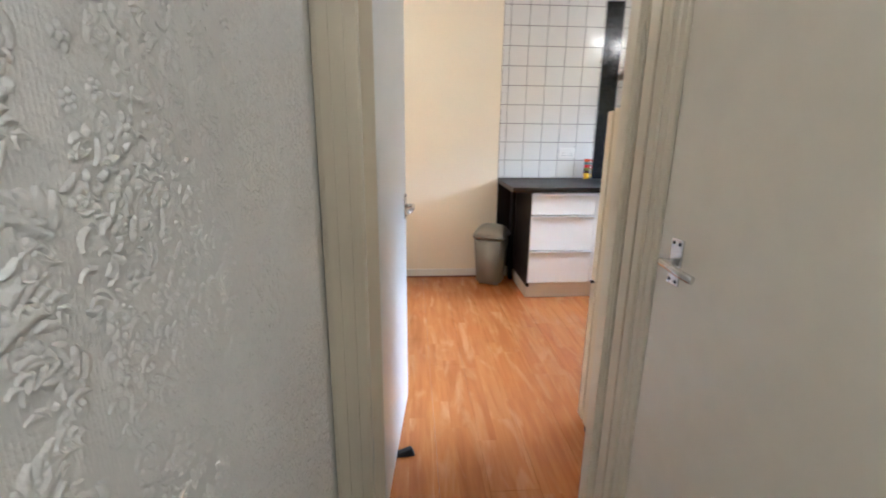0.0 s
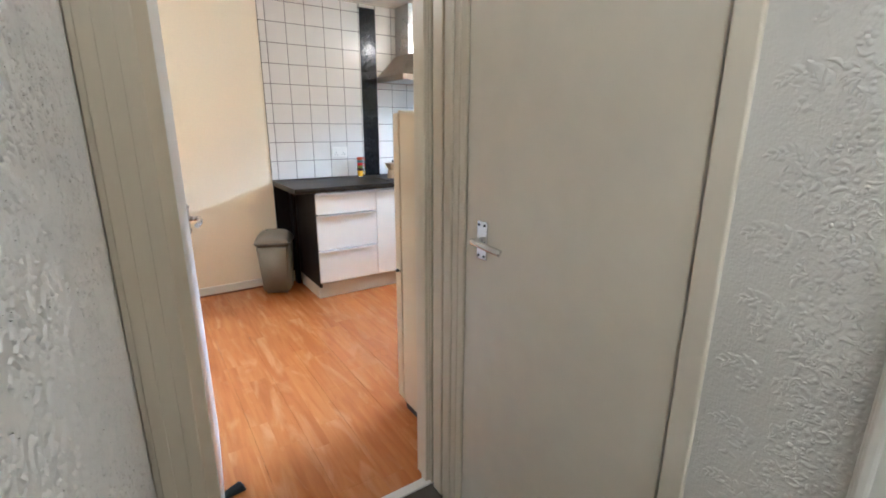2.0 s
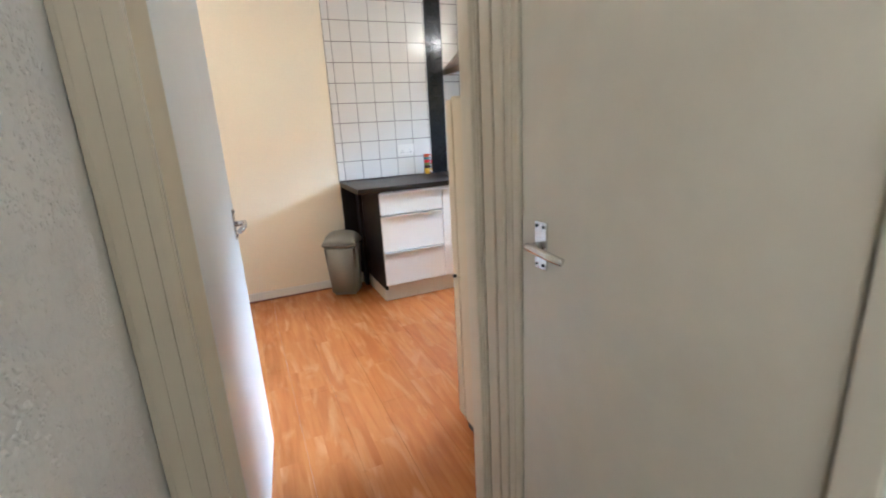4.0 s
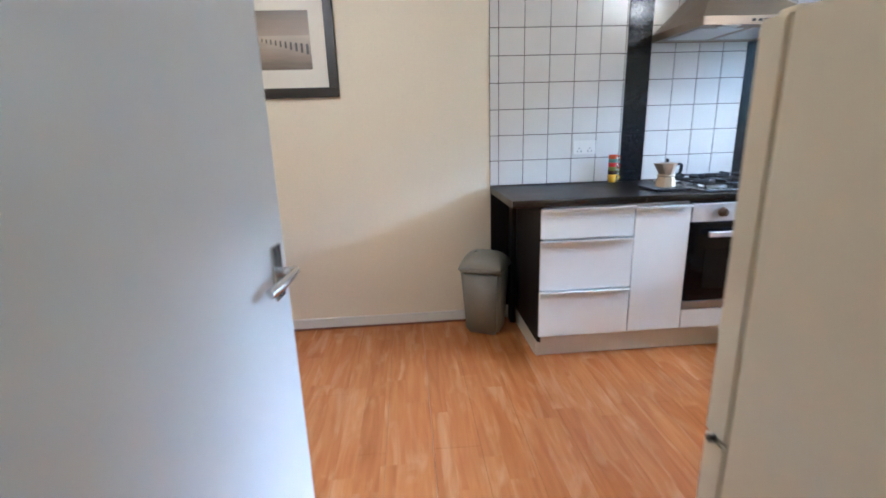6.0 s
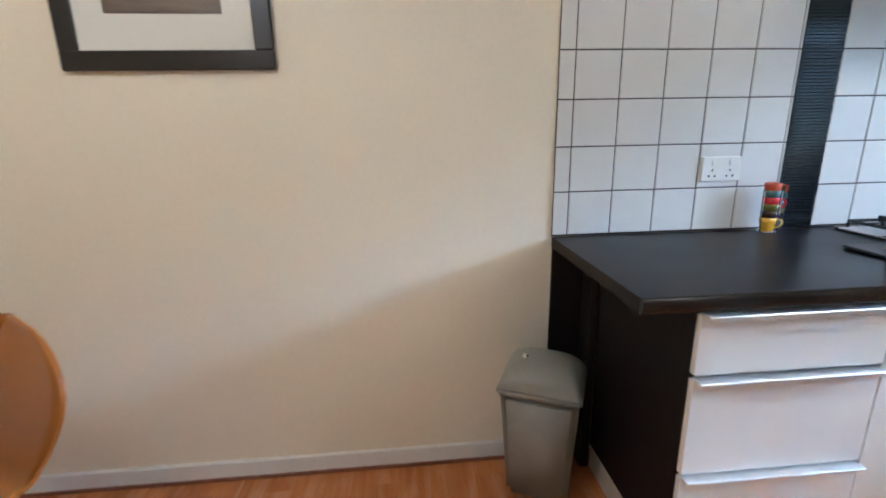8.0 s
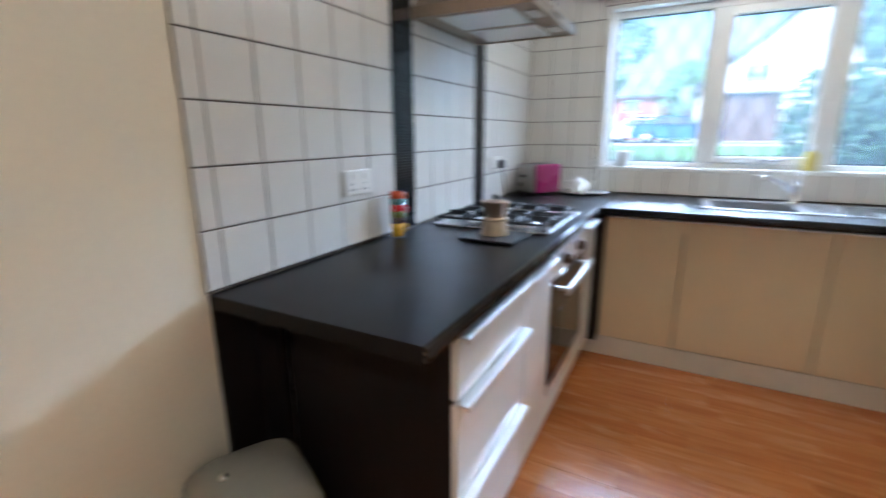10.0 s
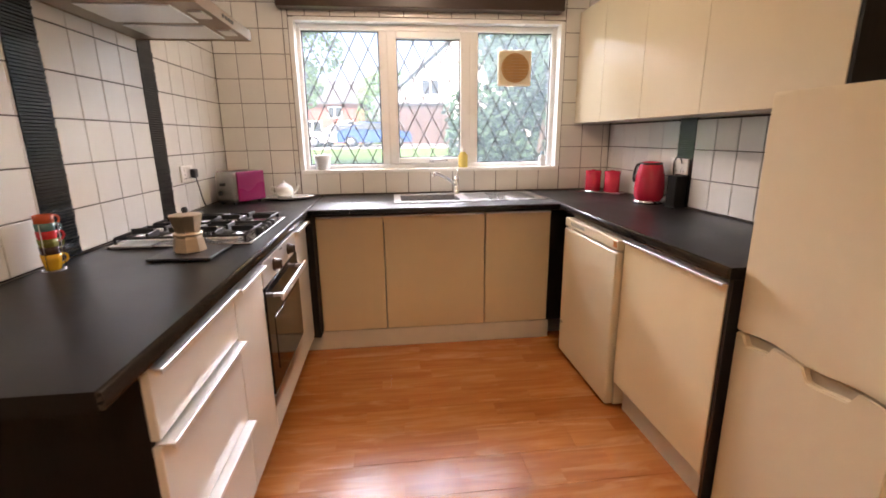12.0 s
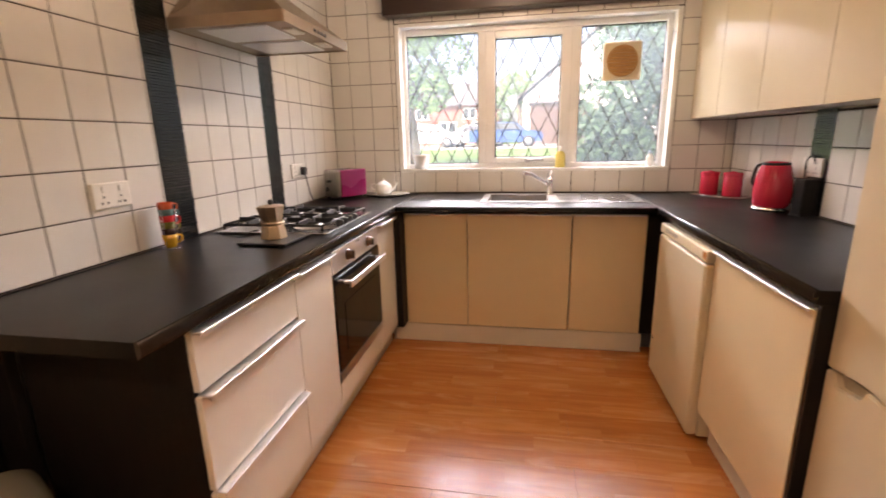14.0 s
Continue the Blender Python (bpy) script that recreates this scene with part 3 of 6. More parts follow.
def worktop(label, x0, x1, y0, y1, edge, hole=None):
    """A laminate slab; edge names the side with the rounded nosing: -y, +y or -x."""
    w = thing("worktop", label, "worktop")
    t = 0.012
    a, b, c, d = x0, x1, y0, y1
    if edge == "-y":
        c = y0 + t
    elif edge == "+y":
        d = y1 - t
    else:
        a = x0 + t
    bm = bmesh.new()
    if hole:
        hx0, hx1, hy0, hy1 = hole
        add_box(bm, a, hx0, c, d, WB, WT)
        add_box(bm, hx1, b, c, d, WB, WT)
        add_box(bm, hx0, hx1, c, hy0, WB, WT)
        add_box(bm, hx0, hx1, hy1, d, WB, WT)
    else:
        add_box(bm, a, b, c, d, WB, WT)
    part("slab", bm, worktop_mat, w)
    bm = bmesh.new()
    n = 12
    rows = []
    for i in range(n + 1):                      # rounded nosing, from top to underside
        q = math.pi * i / n
        out, z = t * math.sin(q) ** 0.6, (WT + WB) / 2 + (WT - WB) / 2 * math.cos(q)
        if edge == "-y":
            ends = ((a, c - out, z), (b, c - out, z))
        elif edge == "+y":
            ends = ((a, d + out, z), (b, d + out, z))
        else:
            ends = ((a - out, c, z), (a - out, d, z))
        rows.append([bm.verts.new(e) for e in ends])
    for p, q in zip(rows, rows[1:]):
        bm.faces.new((p[0], p[1], q[1], q[0])).smooth = True
    bm.faces.new([r[0] for r in rows])
    bm.faces.new([r[1] for r in reversed(rows)])
    bmesh.ops.recalc_face_normals(bm, faces=bm.faces)
    part("front_edge", bm, edge_laminate, w, "rounded glossy black front edge")
    return w


worktop("matt black laminate worktop along the tiled wall", 0.0, EAST - 0.010, -0.637, -0.010, "-y")
worktop("matt black laminate worktop holding the sink", 1.850, EAST - 0.010, -2.098, -0.639, "-x", (2.055, 2.455, -2.075, -1.135))
worktop("matt black laminate worktop beside the fridge", 0.487, EAST - 0.010, SOUTH + 0.010, -2.100, "+y")

FRONT = -0.622


def rail_handle(parent, x0, x1, y, z, name="handle"):
    """A long folded aluminium rail on the top edge of a front that looks to -y."""
    bm = box(x0 + 0.003, x1 - 0.003, y - 0.024, y + 0.012, z - 0.003, z + 0.0015, 0.001, 1)
    add_box(bm, x0 + 0.003, x1 - 0.003, y - 0.026, y - 0.022, z - 0.011, z + 0.001, 0.001, 1)
    return part(name, bm, alu, parent, "satin aluminium rail handle")


drawers = thing("drawer_unit", "white gloss three-drawer base unit with rail handles", "cabinet")
part("body", box(0.172, 0.648, -0.600, -0.012, 0.145, WB), carcass, drawers)
for z0, z1 in ((0.145, 0.405), (0.412, 0.683), (0.694, 0.852)):
    d = part("drawer_front", box(0.154, 0.648, FRONT, FRONT + 0.018, z0, z1 - 0.004, 0.0015), gloss_white, drawers)
    rail_handle(d, 0.154, 0.648, FRONT, z1)

narrow = thing("base_unit", "narrow white gloss base cabinet beside the oven", "cabinet", group="base cabinets")
part("body", box(0.652, 0.952, -0.600, -0.012, 0.145, WB), carcass, narrow)
d = part("door", box(0.653, 0.951, FRONT, FRONT + 0.018, 0.147, 0.838, 0.0015), gloss_white, narrow)
rail_handle(d, 0.653, 0.951, FRONT, 0.842)

corner = thing("base_unit", "white gloss corner base cabinet beside the oven", "cabinet", group="base cabinets")
part("body", box(1.553, 1.86, -0.600, -0.012, 0.145, WB), carcass, corner)
d = part("door", box(1.552, 1.858, FRONT, FRONT + 0.018, 0.147, 0.838, 0.0015), gloss_white, corner)
rail_handle(d, 1.552, 1.858, FRONT, 0.842)
tagged(part("corner_filler", box(1.864, 1.975, -0.66, -0.600, 0.13, WB, 0.002), black_panel), "black corner filler panel between base units", "panel")

end = thing("end_panel", "black ash end panel under worktop overhang", "panel")
part("board", box(0.152, 0.170, -0.604, -0.10, 0.105, WB - 0.001, 0.001), black_panel, end)
part("back_board", box(0.004, 0.150, -0.014, -0.002, 0.10, WB - 0.001, 0.001), black_panel, end)
part("batten", box(0.120, 0.152, -0.10, -0.015, 0.0, WB - 0.001, 0.002), black_panel, end)
bm = box(0.160, 1.95, -0.555, -0.537, 0.0, 0.142, 0.002)
plinth = thing("plinth", "white plinth board under the oven run", "plinth")
part("front_board", bm, plinth_mat, plinth)
part("return_board", box(0.156, 0.174, -0.536, -0.10, 0.0, 0.104, 0.002), plinth_mat, plinth)

# oven
oven = thing("oven", "built-in stainless steel and black glass oven", "oven")
OX0, OX1 = 0.957, 1.549
part("body", box(OX0 + 0.01, OX1 - 0.01, -0.60, -0.03, 0.27, WB - 0.004), black_plastic, oven)
knob_brown = material("bronze_knob", (0.085, 0.055, 0.035), 0.3, 0.4, vary=0.1)
panel = part("control_panel", box(OX0, OX1, FRONT - 0.004, FRONT + 0.02, 0.748, 0.846, 0.003), alu, oven, "pale brushed steel control panel")
for kx in (OX0 + 0.165, OX1 - 0.165):
    bm = lathe([(0.0, 0.0), (0.026, 0.0), (0.026, 0.006), (0.021, 0.008), (0.019, 0.026), (0.0, 0.028)], 24)
    add_box(bm, -0.004, 0.004, -0.019, 0.019, 0.026, 0.033, 0.002)
    bm.transform(pose(kx, FRONT - 0.004, 0.797, 90, 0, 0))
    part("knob", bm, knob_brown, panel, "dark bronze control knob")
part("badge", box((OX0 + OX1) / 2 - 0.02, (OX0 + OX1) / 2 + 0.02, FRONT - 0.0055, FRONT - 0.003, 0.828, 0.833), black_plastic, panel)
odoor = part("door", box(OX0, OX1, FRONT - 0.006, FRONT + 0.02, 0.306, 0.742, 0.004), oven_glass, oven)
part("window", box(OX0 + 0.09, OX1 - 0.09, FRONT - 0.0085, FRONT - 0.005, 0.375, 0.600, 0.001), material("oven_inner_window", (0.010, 0.009, 0.008), 0.08, spec=0.25), odoor)
bm = box(OX0 + 0.075, OX1 - 0.012, FRONT - 0.052, FRONT - 0.040, 0.672, 0.702, 0.004)
for hx in (OX0 + 0.11, OX1 - 0.05):
    add_box(bm, hx - 0.010, hx + 0.010, FRONT - 0.042, FRONT - 0.004, 0.680, 0.694, 0.002)
part("handle", bm, alu, odoor, "wide silver bar handle")
part("lower_trim", box(OX0, OX1, FRONT - 0.004, FRONT + 0.02, 0.258, 0.303, 0.003), steel, oven)
tagged(part("oven_filler", box(OX0, OX1, FRONT, FRONT + 0.018, 0.147, 0.254, 0.0015), gloss_white), "white filler panel below the oven", "panel")

# hob
hob = thing("gas_hob", "four-burner stainless gas hob with black pan supports", "hob", 1.325, -0.318, WT)
bm = box(-0.292, 0.292, -0.258, 0.258, 0.001, 0.010, 0.004, 2)
part("plate", bm, steel, hob)
for bx, by, br in ((-0.145, 0.125, 0.036), (0.145, 0.125, 0.046), (-0.145, -0.115, 0.050), (0.145, -0.115, 0.030)):
    burner = part("burner", lathe([(br + 0.022, 0.010), (br + 0.018, 0.013), (br + 0.004, 0.014), (br, 0.022), (br - 0.004, 0.024)], 24, bx, by), alu, hob)
    part("burner_cap", lathe([(br + 0.001, 0.024), (br - 0.002, 0.030), (0, 0.032)], 24, bx, by), black_iron, burner)
    bm = bmesh.new()
    add_tube(bm, [(bx - 0.115, by - 0.112, 0.012), (bx - 0.115, by - 0.112, 0.034), (bx + 0.115, by - 0.112, 0.034), (bx + 0.115, by - 0.112, 0.012)], 0.006, 6)
    add_tube(bm, [(bx - 0.115, by + 0.112, 0.012), (bx - 0.115, by + 0.112, 0.034), (bx + 0.115, by + 0.112, 0.034), (bx + 0.115, by + 0.112, 0.012)], 0.006, 6)
    for s in (-1, 1):
        add_tube(bm, [(bx + s * 0.115, by - 0.112, 0.034), (bx + s * 0.115, by + 0.112, 0.034)], 0.006, 6)
        add_box(bm, bx + s * 0.07 - 0.045, bx + s * 0.07 + 0.045, by - 0.0055, by + 0.0055, 0.028, 0.050, 0.002, 1)
        add_box(bm, bx - 0.0055, bx + 0.0055, by + s * 0.07 - 0.042, by + s * 0.07 + 0.042, 0.028, 0.050, 0.002, 1)
    part("pan_support", bm, black_iron, hob)
for i in range(4):
    part("knob", lathe([(0.019, 0.010), (0.018, 0.028), (0.015, 0.031), (0, 0.031)], 20, -0.09 + i * 0.06, -0.235), black_plastic, hob)

# extractor hood
hood = thing("cooker_hood", "stainless steel chimney cooker hood over hob", "cooker hood", 1.300, 0, 1.722)
HW, HD = 0.315, 0.50
bm = bmesh.new()
lo = [bm.verts.new((sx * HW, y, 0.0)) for sx, y in ((-1, -HD), (1, -HD), (1, -0.010), (-1, -0.010))]
mid = [bm.verts.new((v.co.x, v.co.y, 0.042)) for v in lo]
hi = [bm.verts.new((sx * 0.120, y, 0.235)) for sx, y in ((-1, -0.255), (1, -0.255), (1, -0.010), (-1, -0.010))]
for a, b in ((lo, mid), (mid, hi)):
    for i in range(4):
        bm.faces.new((a[i], a[(i + 1) % 4], b[(i + 1) % 4], b[i]))
bm.faces.new(hi)
bmesh.ops.bevel(bm, geom=[e for e in bm.edges if abs(e.verts[0].co.z - e.verts[1].co.z) > 0.02], offset=0.004, segments=2, affect="EDGES")
# brown cast of the floor's reflection is put into the steel's colour
hood_steel = material("floor_tinted_steel", (0.38, 0.295, 0.22), 0.34, 1.0, vary=0.10, scale=30, bump=0.03, bump_scale=300, stretch=(0.1, 1, 1), big=4)
canopy = part("canopy", bm, hood_steel, hood)
part("underside", box(-HW + 0.006, HW - 0.006, -HD + 0.006, -0.016, 0.004, 0.010), hood_steel, canopy)
for fx in (-0.145, 0.145):
    part("filter", box(fx - 0.12, fx + 0.12, -0.40, -0.10, -0.001, 0.006, 0.003), alu, canopy, "grey mesh grease filter")
    part("light_cover", box(fx - 0.05, fx + 0.05, -0.475, -0.425, -0.002, 0.006, 0.002), switch_plastic, canopy)
for i in range(4):
    part("button", box(-0.06 + i * 0.034, -0.04 + i * 0.034, -HD - 0.003, -HD + 0.002, 0.014, 0.028, 0.002), black_plastic, canopy)
part("flue", box(-0.118, 0.118, -0.250, -0.012, 0.230, TOP - 1.723, 0.003), steel, hood)

# window-side base units
SX = 1.965
for y0, y1, lab in ((-1.052, -0.662, "cream base cabinet door beside the corner"), (-1.668, -1.058, "wide cream base cabinet under the sink"), (-2.082, -1.674, "cream base cabinet beside black filler")):
    u = thing("base_unit", lab, "cabinet", group="base cabinets")
    part("body", box(SX + 0.02, EAST - 0.03, y0 + 0.002, y1 - 0.002, 0.13, 0.66 if -1.7 < y0 < -1.1 else 0.70), carcass, u)
    d = part("door", box(SX, SX + 0.018, y0, y1, 0.124, 0.838, 0.0015), matt_cream, u)
    bm = box(SX - 0.012, SX + 0.016, y0 + 0.003, y1 - 0.003, 0.8395, 0.843, 0.001, 1)
    add_box(bm, SX - 0.014, SX - 0.010, y0 + 0.003, y1 - 0.003, 0.834, 0.8425, 0.001, 1)
    part("handle", bm, alu, d, "satin aluminium rail handle")
tagged(part("plinth", box(SX + 0.005, SX + 0.022, -2.10, -0.56, 0.0, 0.118, 0.002), plinth_mat), "white plinth board under the sink units", "plinth")
tagged(part("corner_filler", box(SX + 0.004, SX + 0.02, -2.19, -2.086, 0.119, WB - 0.02, 0.002), black_panel), "black corner filler panel beside the freezer", "panel")
tagged(part("corner_filler", box(1.795, 1.960, -2.20, -2.185, 0.02, WB - 0.001, 0.002), black_panel), "black board closing the corner behind freezer", "panel")

# sink
sink = thing("sink", "stainless steel inset sink with drainer", "sink")
bm = bmesh.new()
BX0, BX1, BY0, BY1 = 2.085, 2.405, -1.545, -1.165
x = [2.045, BX0, BX1, 2.465]
y = [-2.085, BY0, BY1, -1.125]
for i in range(3):
    for j in range(3):
        if (i, j) != (1, 1):
            add_box(bm, x[i], x[i + 1], y[j], y[j + 1], WT + 0.0005, WT + 0.005)
bmesh.ops.remove_doubles(bm, verts=bm.verts, dist=0.0005)
part("rim", bm, steel, sink)
bm = bmesh.new()
t, dwn = 0.004, 0.150
add_box(bm, BX0, BX0 + t, BY0, BY1, WT - dwn, WT + 0.002)
add_box(bm, BX1 - t, BX1, BY0, BY1, WT - dwn, WT + 0.002)
add_box(bm, BX0 + t, BX1 - t, BY0, BY0 + t, WT - dwn, WT + 0.002)
add_box(bm, BX0 + t, BX1 - t, BY1 - t, BY1, WT - dwn, WT + 0.002)
add_box(bm, BX0 + t, BX1 - t, BY0 + t, BY1 - t, WT - dwn, WT - dwn + t)
part("bowl", bm, steel, sink)
part("waste", lathe([(0.042, WT - dwn + 0.005), (0.036, WT - dwn + 0.008), (0, WT - dwn + 0.006)], 24, 2.245, -1.355), chrome, sink)
for i in range(7):
    part("drainer_rib", box(2.12 + i * 0.045, 2.132 + i * 0.045, -2.03, -1.60, WT + 0.0045, WT + 0.0085, 0.002, 1), steel, sink)

tap = thing("mixer_tap", "chrome single-lever kitchen mixer tap behind sink", "tap", 2.43, -1.56, WT + 0.005)
part("body", lathe([(0.027, 0.0), (0.027, 0.006), (0.021, 0.010), (0.020, 0.085), (0.022, 0.095), (0.020, 0.112), (0, 0.116)], 24), chrome, tap)
part("spout", tube(arc([(-0.01, 0.005, 0.060), (-0.05, 0.05, 0.095), (-0.10, 0.115, 0.135), (-0.135, 0.165, 0.150), (-0.142, 0.175, 0.128)], 5), 0.0105, 12), chrome, tap)
part("lever", tube([(0, 0, 0.114), (0.004, -0.004, 0.135), (0.010, -0.012, 0.165)], [0.010, 0.008, 0.005], 10), chrome, tap)

# freezer and right-hand unit
SF = -2.122
ZF = -2.094
frz = thing("freezer", "white under-counter freezer with vented top strip", "freezer")
FZ0, FZ1 = 1.140, 1.760
part("body", box(FZ0 + 0.004, FZ1 - 0.004, SOUTH + 0.02, ZF - 0.045, 0.015, 0.842, 0.006), appliance, frz)
fd = part("door", box(FZ0, FZ1, ZF - 0.042, ZF, 0.022, 0.782, 0.012, 3), appliance, frz)
part("lock", box(FZ1 - 0.045, FZ1 - 0.020, ZF - 0.001, ZF + 0.003, 0.205, 0.215, 0.001), black_plastic, fd)
fs = part("top_strip", box(FZ0, FZ1, ZF - 0.042, ZF - 0.002, 0.789, 0.838, 0.006), appliance, frz)
for i in range(9):
    part("vent_slot", box(FZ1 - 0.10 - i * 0.020, FZ1 - 0.088 - i * 0.020, ZF - 0.004, ZF - 0.0012, 0.806, 0.824), bin_plastic, fs)
part("lamp_lens", box(FZ0 + 0.008, FZ0 + 0.040, ZF - 0.004, ZF - 0.0005, 0.800, 0.828, 0.001), material("amber_lens", (0.55, 0.20, 0.06), 0.3), fs, "small amber lamp lens")

ru = thing("base_unit", "cream gloss base cabinet beside the freezer", "cabinet", group="base cabinets")
part("body", box(0.508, 1.126, SOUTH + 0.02, SF - 0.02, 0.16, WB), carcass, ru)
d = part("door", box(0.506, 1.128, SF - 0.018, SF, 0.155, 0.838, 0.0015), matt_cream, ru)
bm = box(0.510, 1.124, SF - 0.014, SF + 0.013, 0.8395, 0.843, 0.001, 1)
add_box(bm, 0.510, 1.124, SF + 0.011, SF + 0.015, 0.834, 0.8425, 0.001, 1)
part("handle", bm, alu, d, "satin aluminium rail handle")
tagged(part("plinth", box(0.505, 1.130, SF - 0.075, SF - 0.058, 0.0, 0.152, 0.002), plinth_mat), "white plinth board beside the fridge", "plinth")
ep = thing("end_panel", "black end panel between unit and fridge", "panel")
part("board", box(0.488, 0.504, SOUTH + 0.012, SF - 0.004, 0.06, WB - 0.001, 0.0015), black_panel, ep)
part("edge_banding", box(0.4885, 0.5035, SF - 0.004, SF - 0.0025, 0.06, WB - 0.001), edge_laminate, ep)

# fridge freezer
fr = thing("fridge_freezer", "off-white fridge freezer with moulded wavy door grips", "fridge")
RX0, RX1, RF = 0.014, 0.483, -2.155
SPLIT = 0.706
GRIPS = ((0.455, 0.345), (0.250, 0.105))
part("body", box(RX0, RX1, SOUTH + 0.02, RF - 0.058, 0.035, 1.402, 0.008), appliance, fr)
part("foot_rail", box(RX0 + 0.01, RX1 - 0.01, SOUTH + 0.05, RF - 0.065, 0.0, 0.035), black_plastic, fr)


def notch(x):
    """How far the hand recesses cut down into the freezer door's top edge."""
    cut = 0.0
    for a, b in GRIPS:
        inside = min(a - x, x - b)
        cut = max(cut, min(1.0, max(0.0, inside / 0.018)))
    return 0.032 * cut


def grip_door(z0, z1, up):
    """A fridge door with rounded edges; the lower one is notched along its top for the hands."""
    bm = bmesh.new()
    n = 96
    front, back = [], []
    for i in range(n + 1):
        x = RX0 + i / n * (RX1 - RX0)
        w = 0.006 * math.sin(2 * math.pi * (x - 0.03) / 0.26)
        a, b = (z0, z1 + w - notch(x)) if up else (z0 + w, z1)
        front.append((bm.verts.new((x, RF, a)), bm.verts.new((x, RF, b))))
        back.append((bm.verts.new((x, RF - 0.055, a)), bm.verts.new((x, RF - 0.055, b))))
    for i in range(n):
        bm.faces.new((front[i][0], front[i + 1][0], front[i + 1][1], front[i][1]))
        bm.faces.new((back[i + 1][0], back[i][0], back[i][1], back[i + 1][1]))
        bm.faces.new((front[i][1], front[i + 1][1], back[i + 1][1], back[i][1]))
        bm.faces.new((front[i + 1][0], front[i][0], back[i][0], back[i + 1][0]))
    for k in (0, n):
        bm.faces.new((front[k][0], front[k][1], back[k][1], back[k][0]))
    bmesh.ops.recalc_face_normals(bm, faces=bm.faces)
    sharp = [e for e in bm.edges if len(e.link_faces) == 2 and e.calc_face_angle() > 0.9]
    bmesh.ops.bevel(bm, geom=sharp, offset=0.004, segments=2, affect="EDGES", clamp_overlap=True)
    return bm


low = part("freezer_door", grip_door(0.045, SPLIT - 0.004, True), appliance, fr)
part("fridge_door", grip_door(SPLIT + 0.003, 1.399, False), appliance, fr)
grip_plastic = material("grip_plastic", (0.50, 0.43, 0.31), 0.45)
for a, b in GRIPS:
    part("grip", box(b + 0.004, a - 0.004, RF - 0.034, RF - 0.020, SPLIT - 0.045, SPLIT - 0.006, 0.003), grip_plastic, low, "recessed beige hand grip")
part("hinge_cap", box(RX0 + 0.02, RX0 + 0.09, RF - 0.05, RF - 0.01, 1.399, 1.411, 0.004), appliance, fr)
part("door_knob", tube([(RX0 - 0.001, RF - 0.03, SPLIT), (RX0 - 0.014, RF - 0.03, SPLIT)], 0.007, 8), black_plastic, fr)

tray = thing("wooden_tray", "light wooden serving tray with cut handles on fridge", "tray", 0.185, -2.50, 1.402, 0)
part("base", box(-0.16, 0.16, -0.16, 0.16, 0.001, 0.012, 0.003), wood_tray, tray)
for s in (-1, 1):
    part("side_rail", box(s * 0.16 - 0.006, s * 0.16 + 0.006, -0.16, 0.16, 0.008, 0.040, 0.003), wood_tray, tray)
    part("handle", tube(arc([(s * 0.16, -0.12, 0.02), (s * 0.16, -0.10, 0.055), (s * 0.16, -0.04, 0.066), (s * 0.16, 0.04, 0.066), (s * 0.16, 0.10, 0.055), (s * 0.16, 0.12, 0.02)], 5), 0.009, 8), wood_tray, tray)
# wall cabinets
WF, WC0, WC1 = -2.436, 1.374, 2.10
for x0, x1, lab in ((0.548, 1.184, "wide glossy cream wall cabinet above the fridge end"), (1.187, 1.667, "glossy cream wall cabinet over the knife block"), (1.670, 2.137, "glossy cream wall cabinet over the kettle"), (2.140, 2.540, "glossy cream wall cabinet beside the window")):
    w = thing("wall_cabinet", lab, "cabinet", group="wall cabinets")
    part("body", box(x0 + 0.003, x1 - 0.003, SOUTH + 0.009, WF - 0.02, WC0 + 0.004, WC1), carcass, w)
    part("door", box(x0, x1, WF - 0.018, WF, WC0, WC1, 0.0018), gloss_cream, w)
    if x0 < 0.6:
        part("end_panel", box(x0 - 0.016, x0 - 0.002, SOUTH + 0.009, WF - 0.002, WC0, WC1, 0.001), black_panel, w, "black end panel")


# ---- sockets ----
def socket(x, y, z, face, gangs=2, plugged=False, name="wall_socket", label="white double wall socket on tiles"):
    """A switched socket on a wall that looks to face (-1: to -y, 1: to +y)."""
    w = 0.073 * gangs if gangs == 2 else 0.086
    s = thing(name, label, "socket", x, y, z, 0 if face < 0 else 180)
    plate = part("plate", box(-w / 2, w / 2, -0.011, 0.0, -0.043, 0.043, 0.004, 2), switch_plastic, s)
    for g in range(gangs):
        cx = (g - (gangs - 1) / 2) * 0.066
        part("switch", box(cx - 0.006, cx + 0.006, -0.0145, -0.010, 0.012, 0.032, 0.0015), switch_plastic, plate)
        for hx, hz, hw in ((0, -0.004, 0.0022), (-0.011, -0.024, 0.003), (0.011, -0.024, 0.003)):
            part("pin_hole", box(cx + hx - hw, cx + hx + hw, -0.0118, -0.0108, hz - 0.004, hz + 0.004), black_plastic, plate)
    return s


socket(0.598, -0.009, 1.124, -1)
socket(1.905, -0.009, 1.112, -1, 2, label="white double wall socket with black plug")
socket(1.675, SOUTH + 0.009, 1.118, 1, 2, label="white double wall socket above knife block")
plug = thing("toaster_plug", "black plug and flex hanging to toaster", "plug", 1.95, -0.021, 1.110)
part("plug_body", box(-0.022, 0.022, -0.028, 0.0, -0.024, 0.024, 0.006), black_plastic, plug)
part("cable", tube(arc([(0, -0.020, -0.02), (0.012, -0.026, -0.08), (0.030, -0.03, -0.15), (0.07, -0.03, -0.190), (0.14, -0.035, -0.195)], 6), 0.0035, 8), black_plastic, plug)

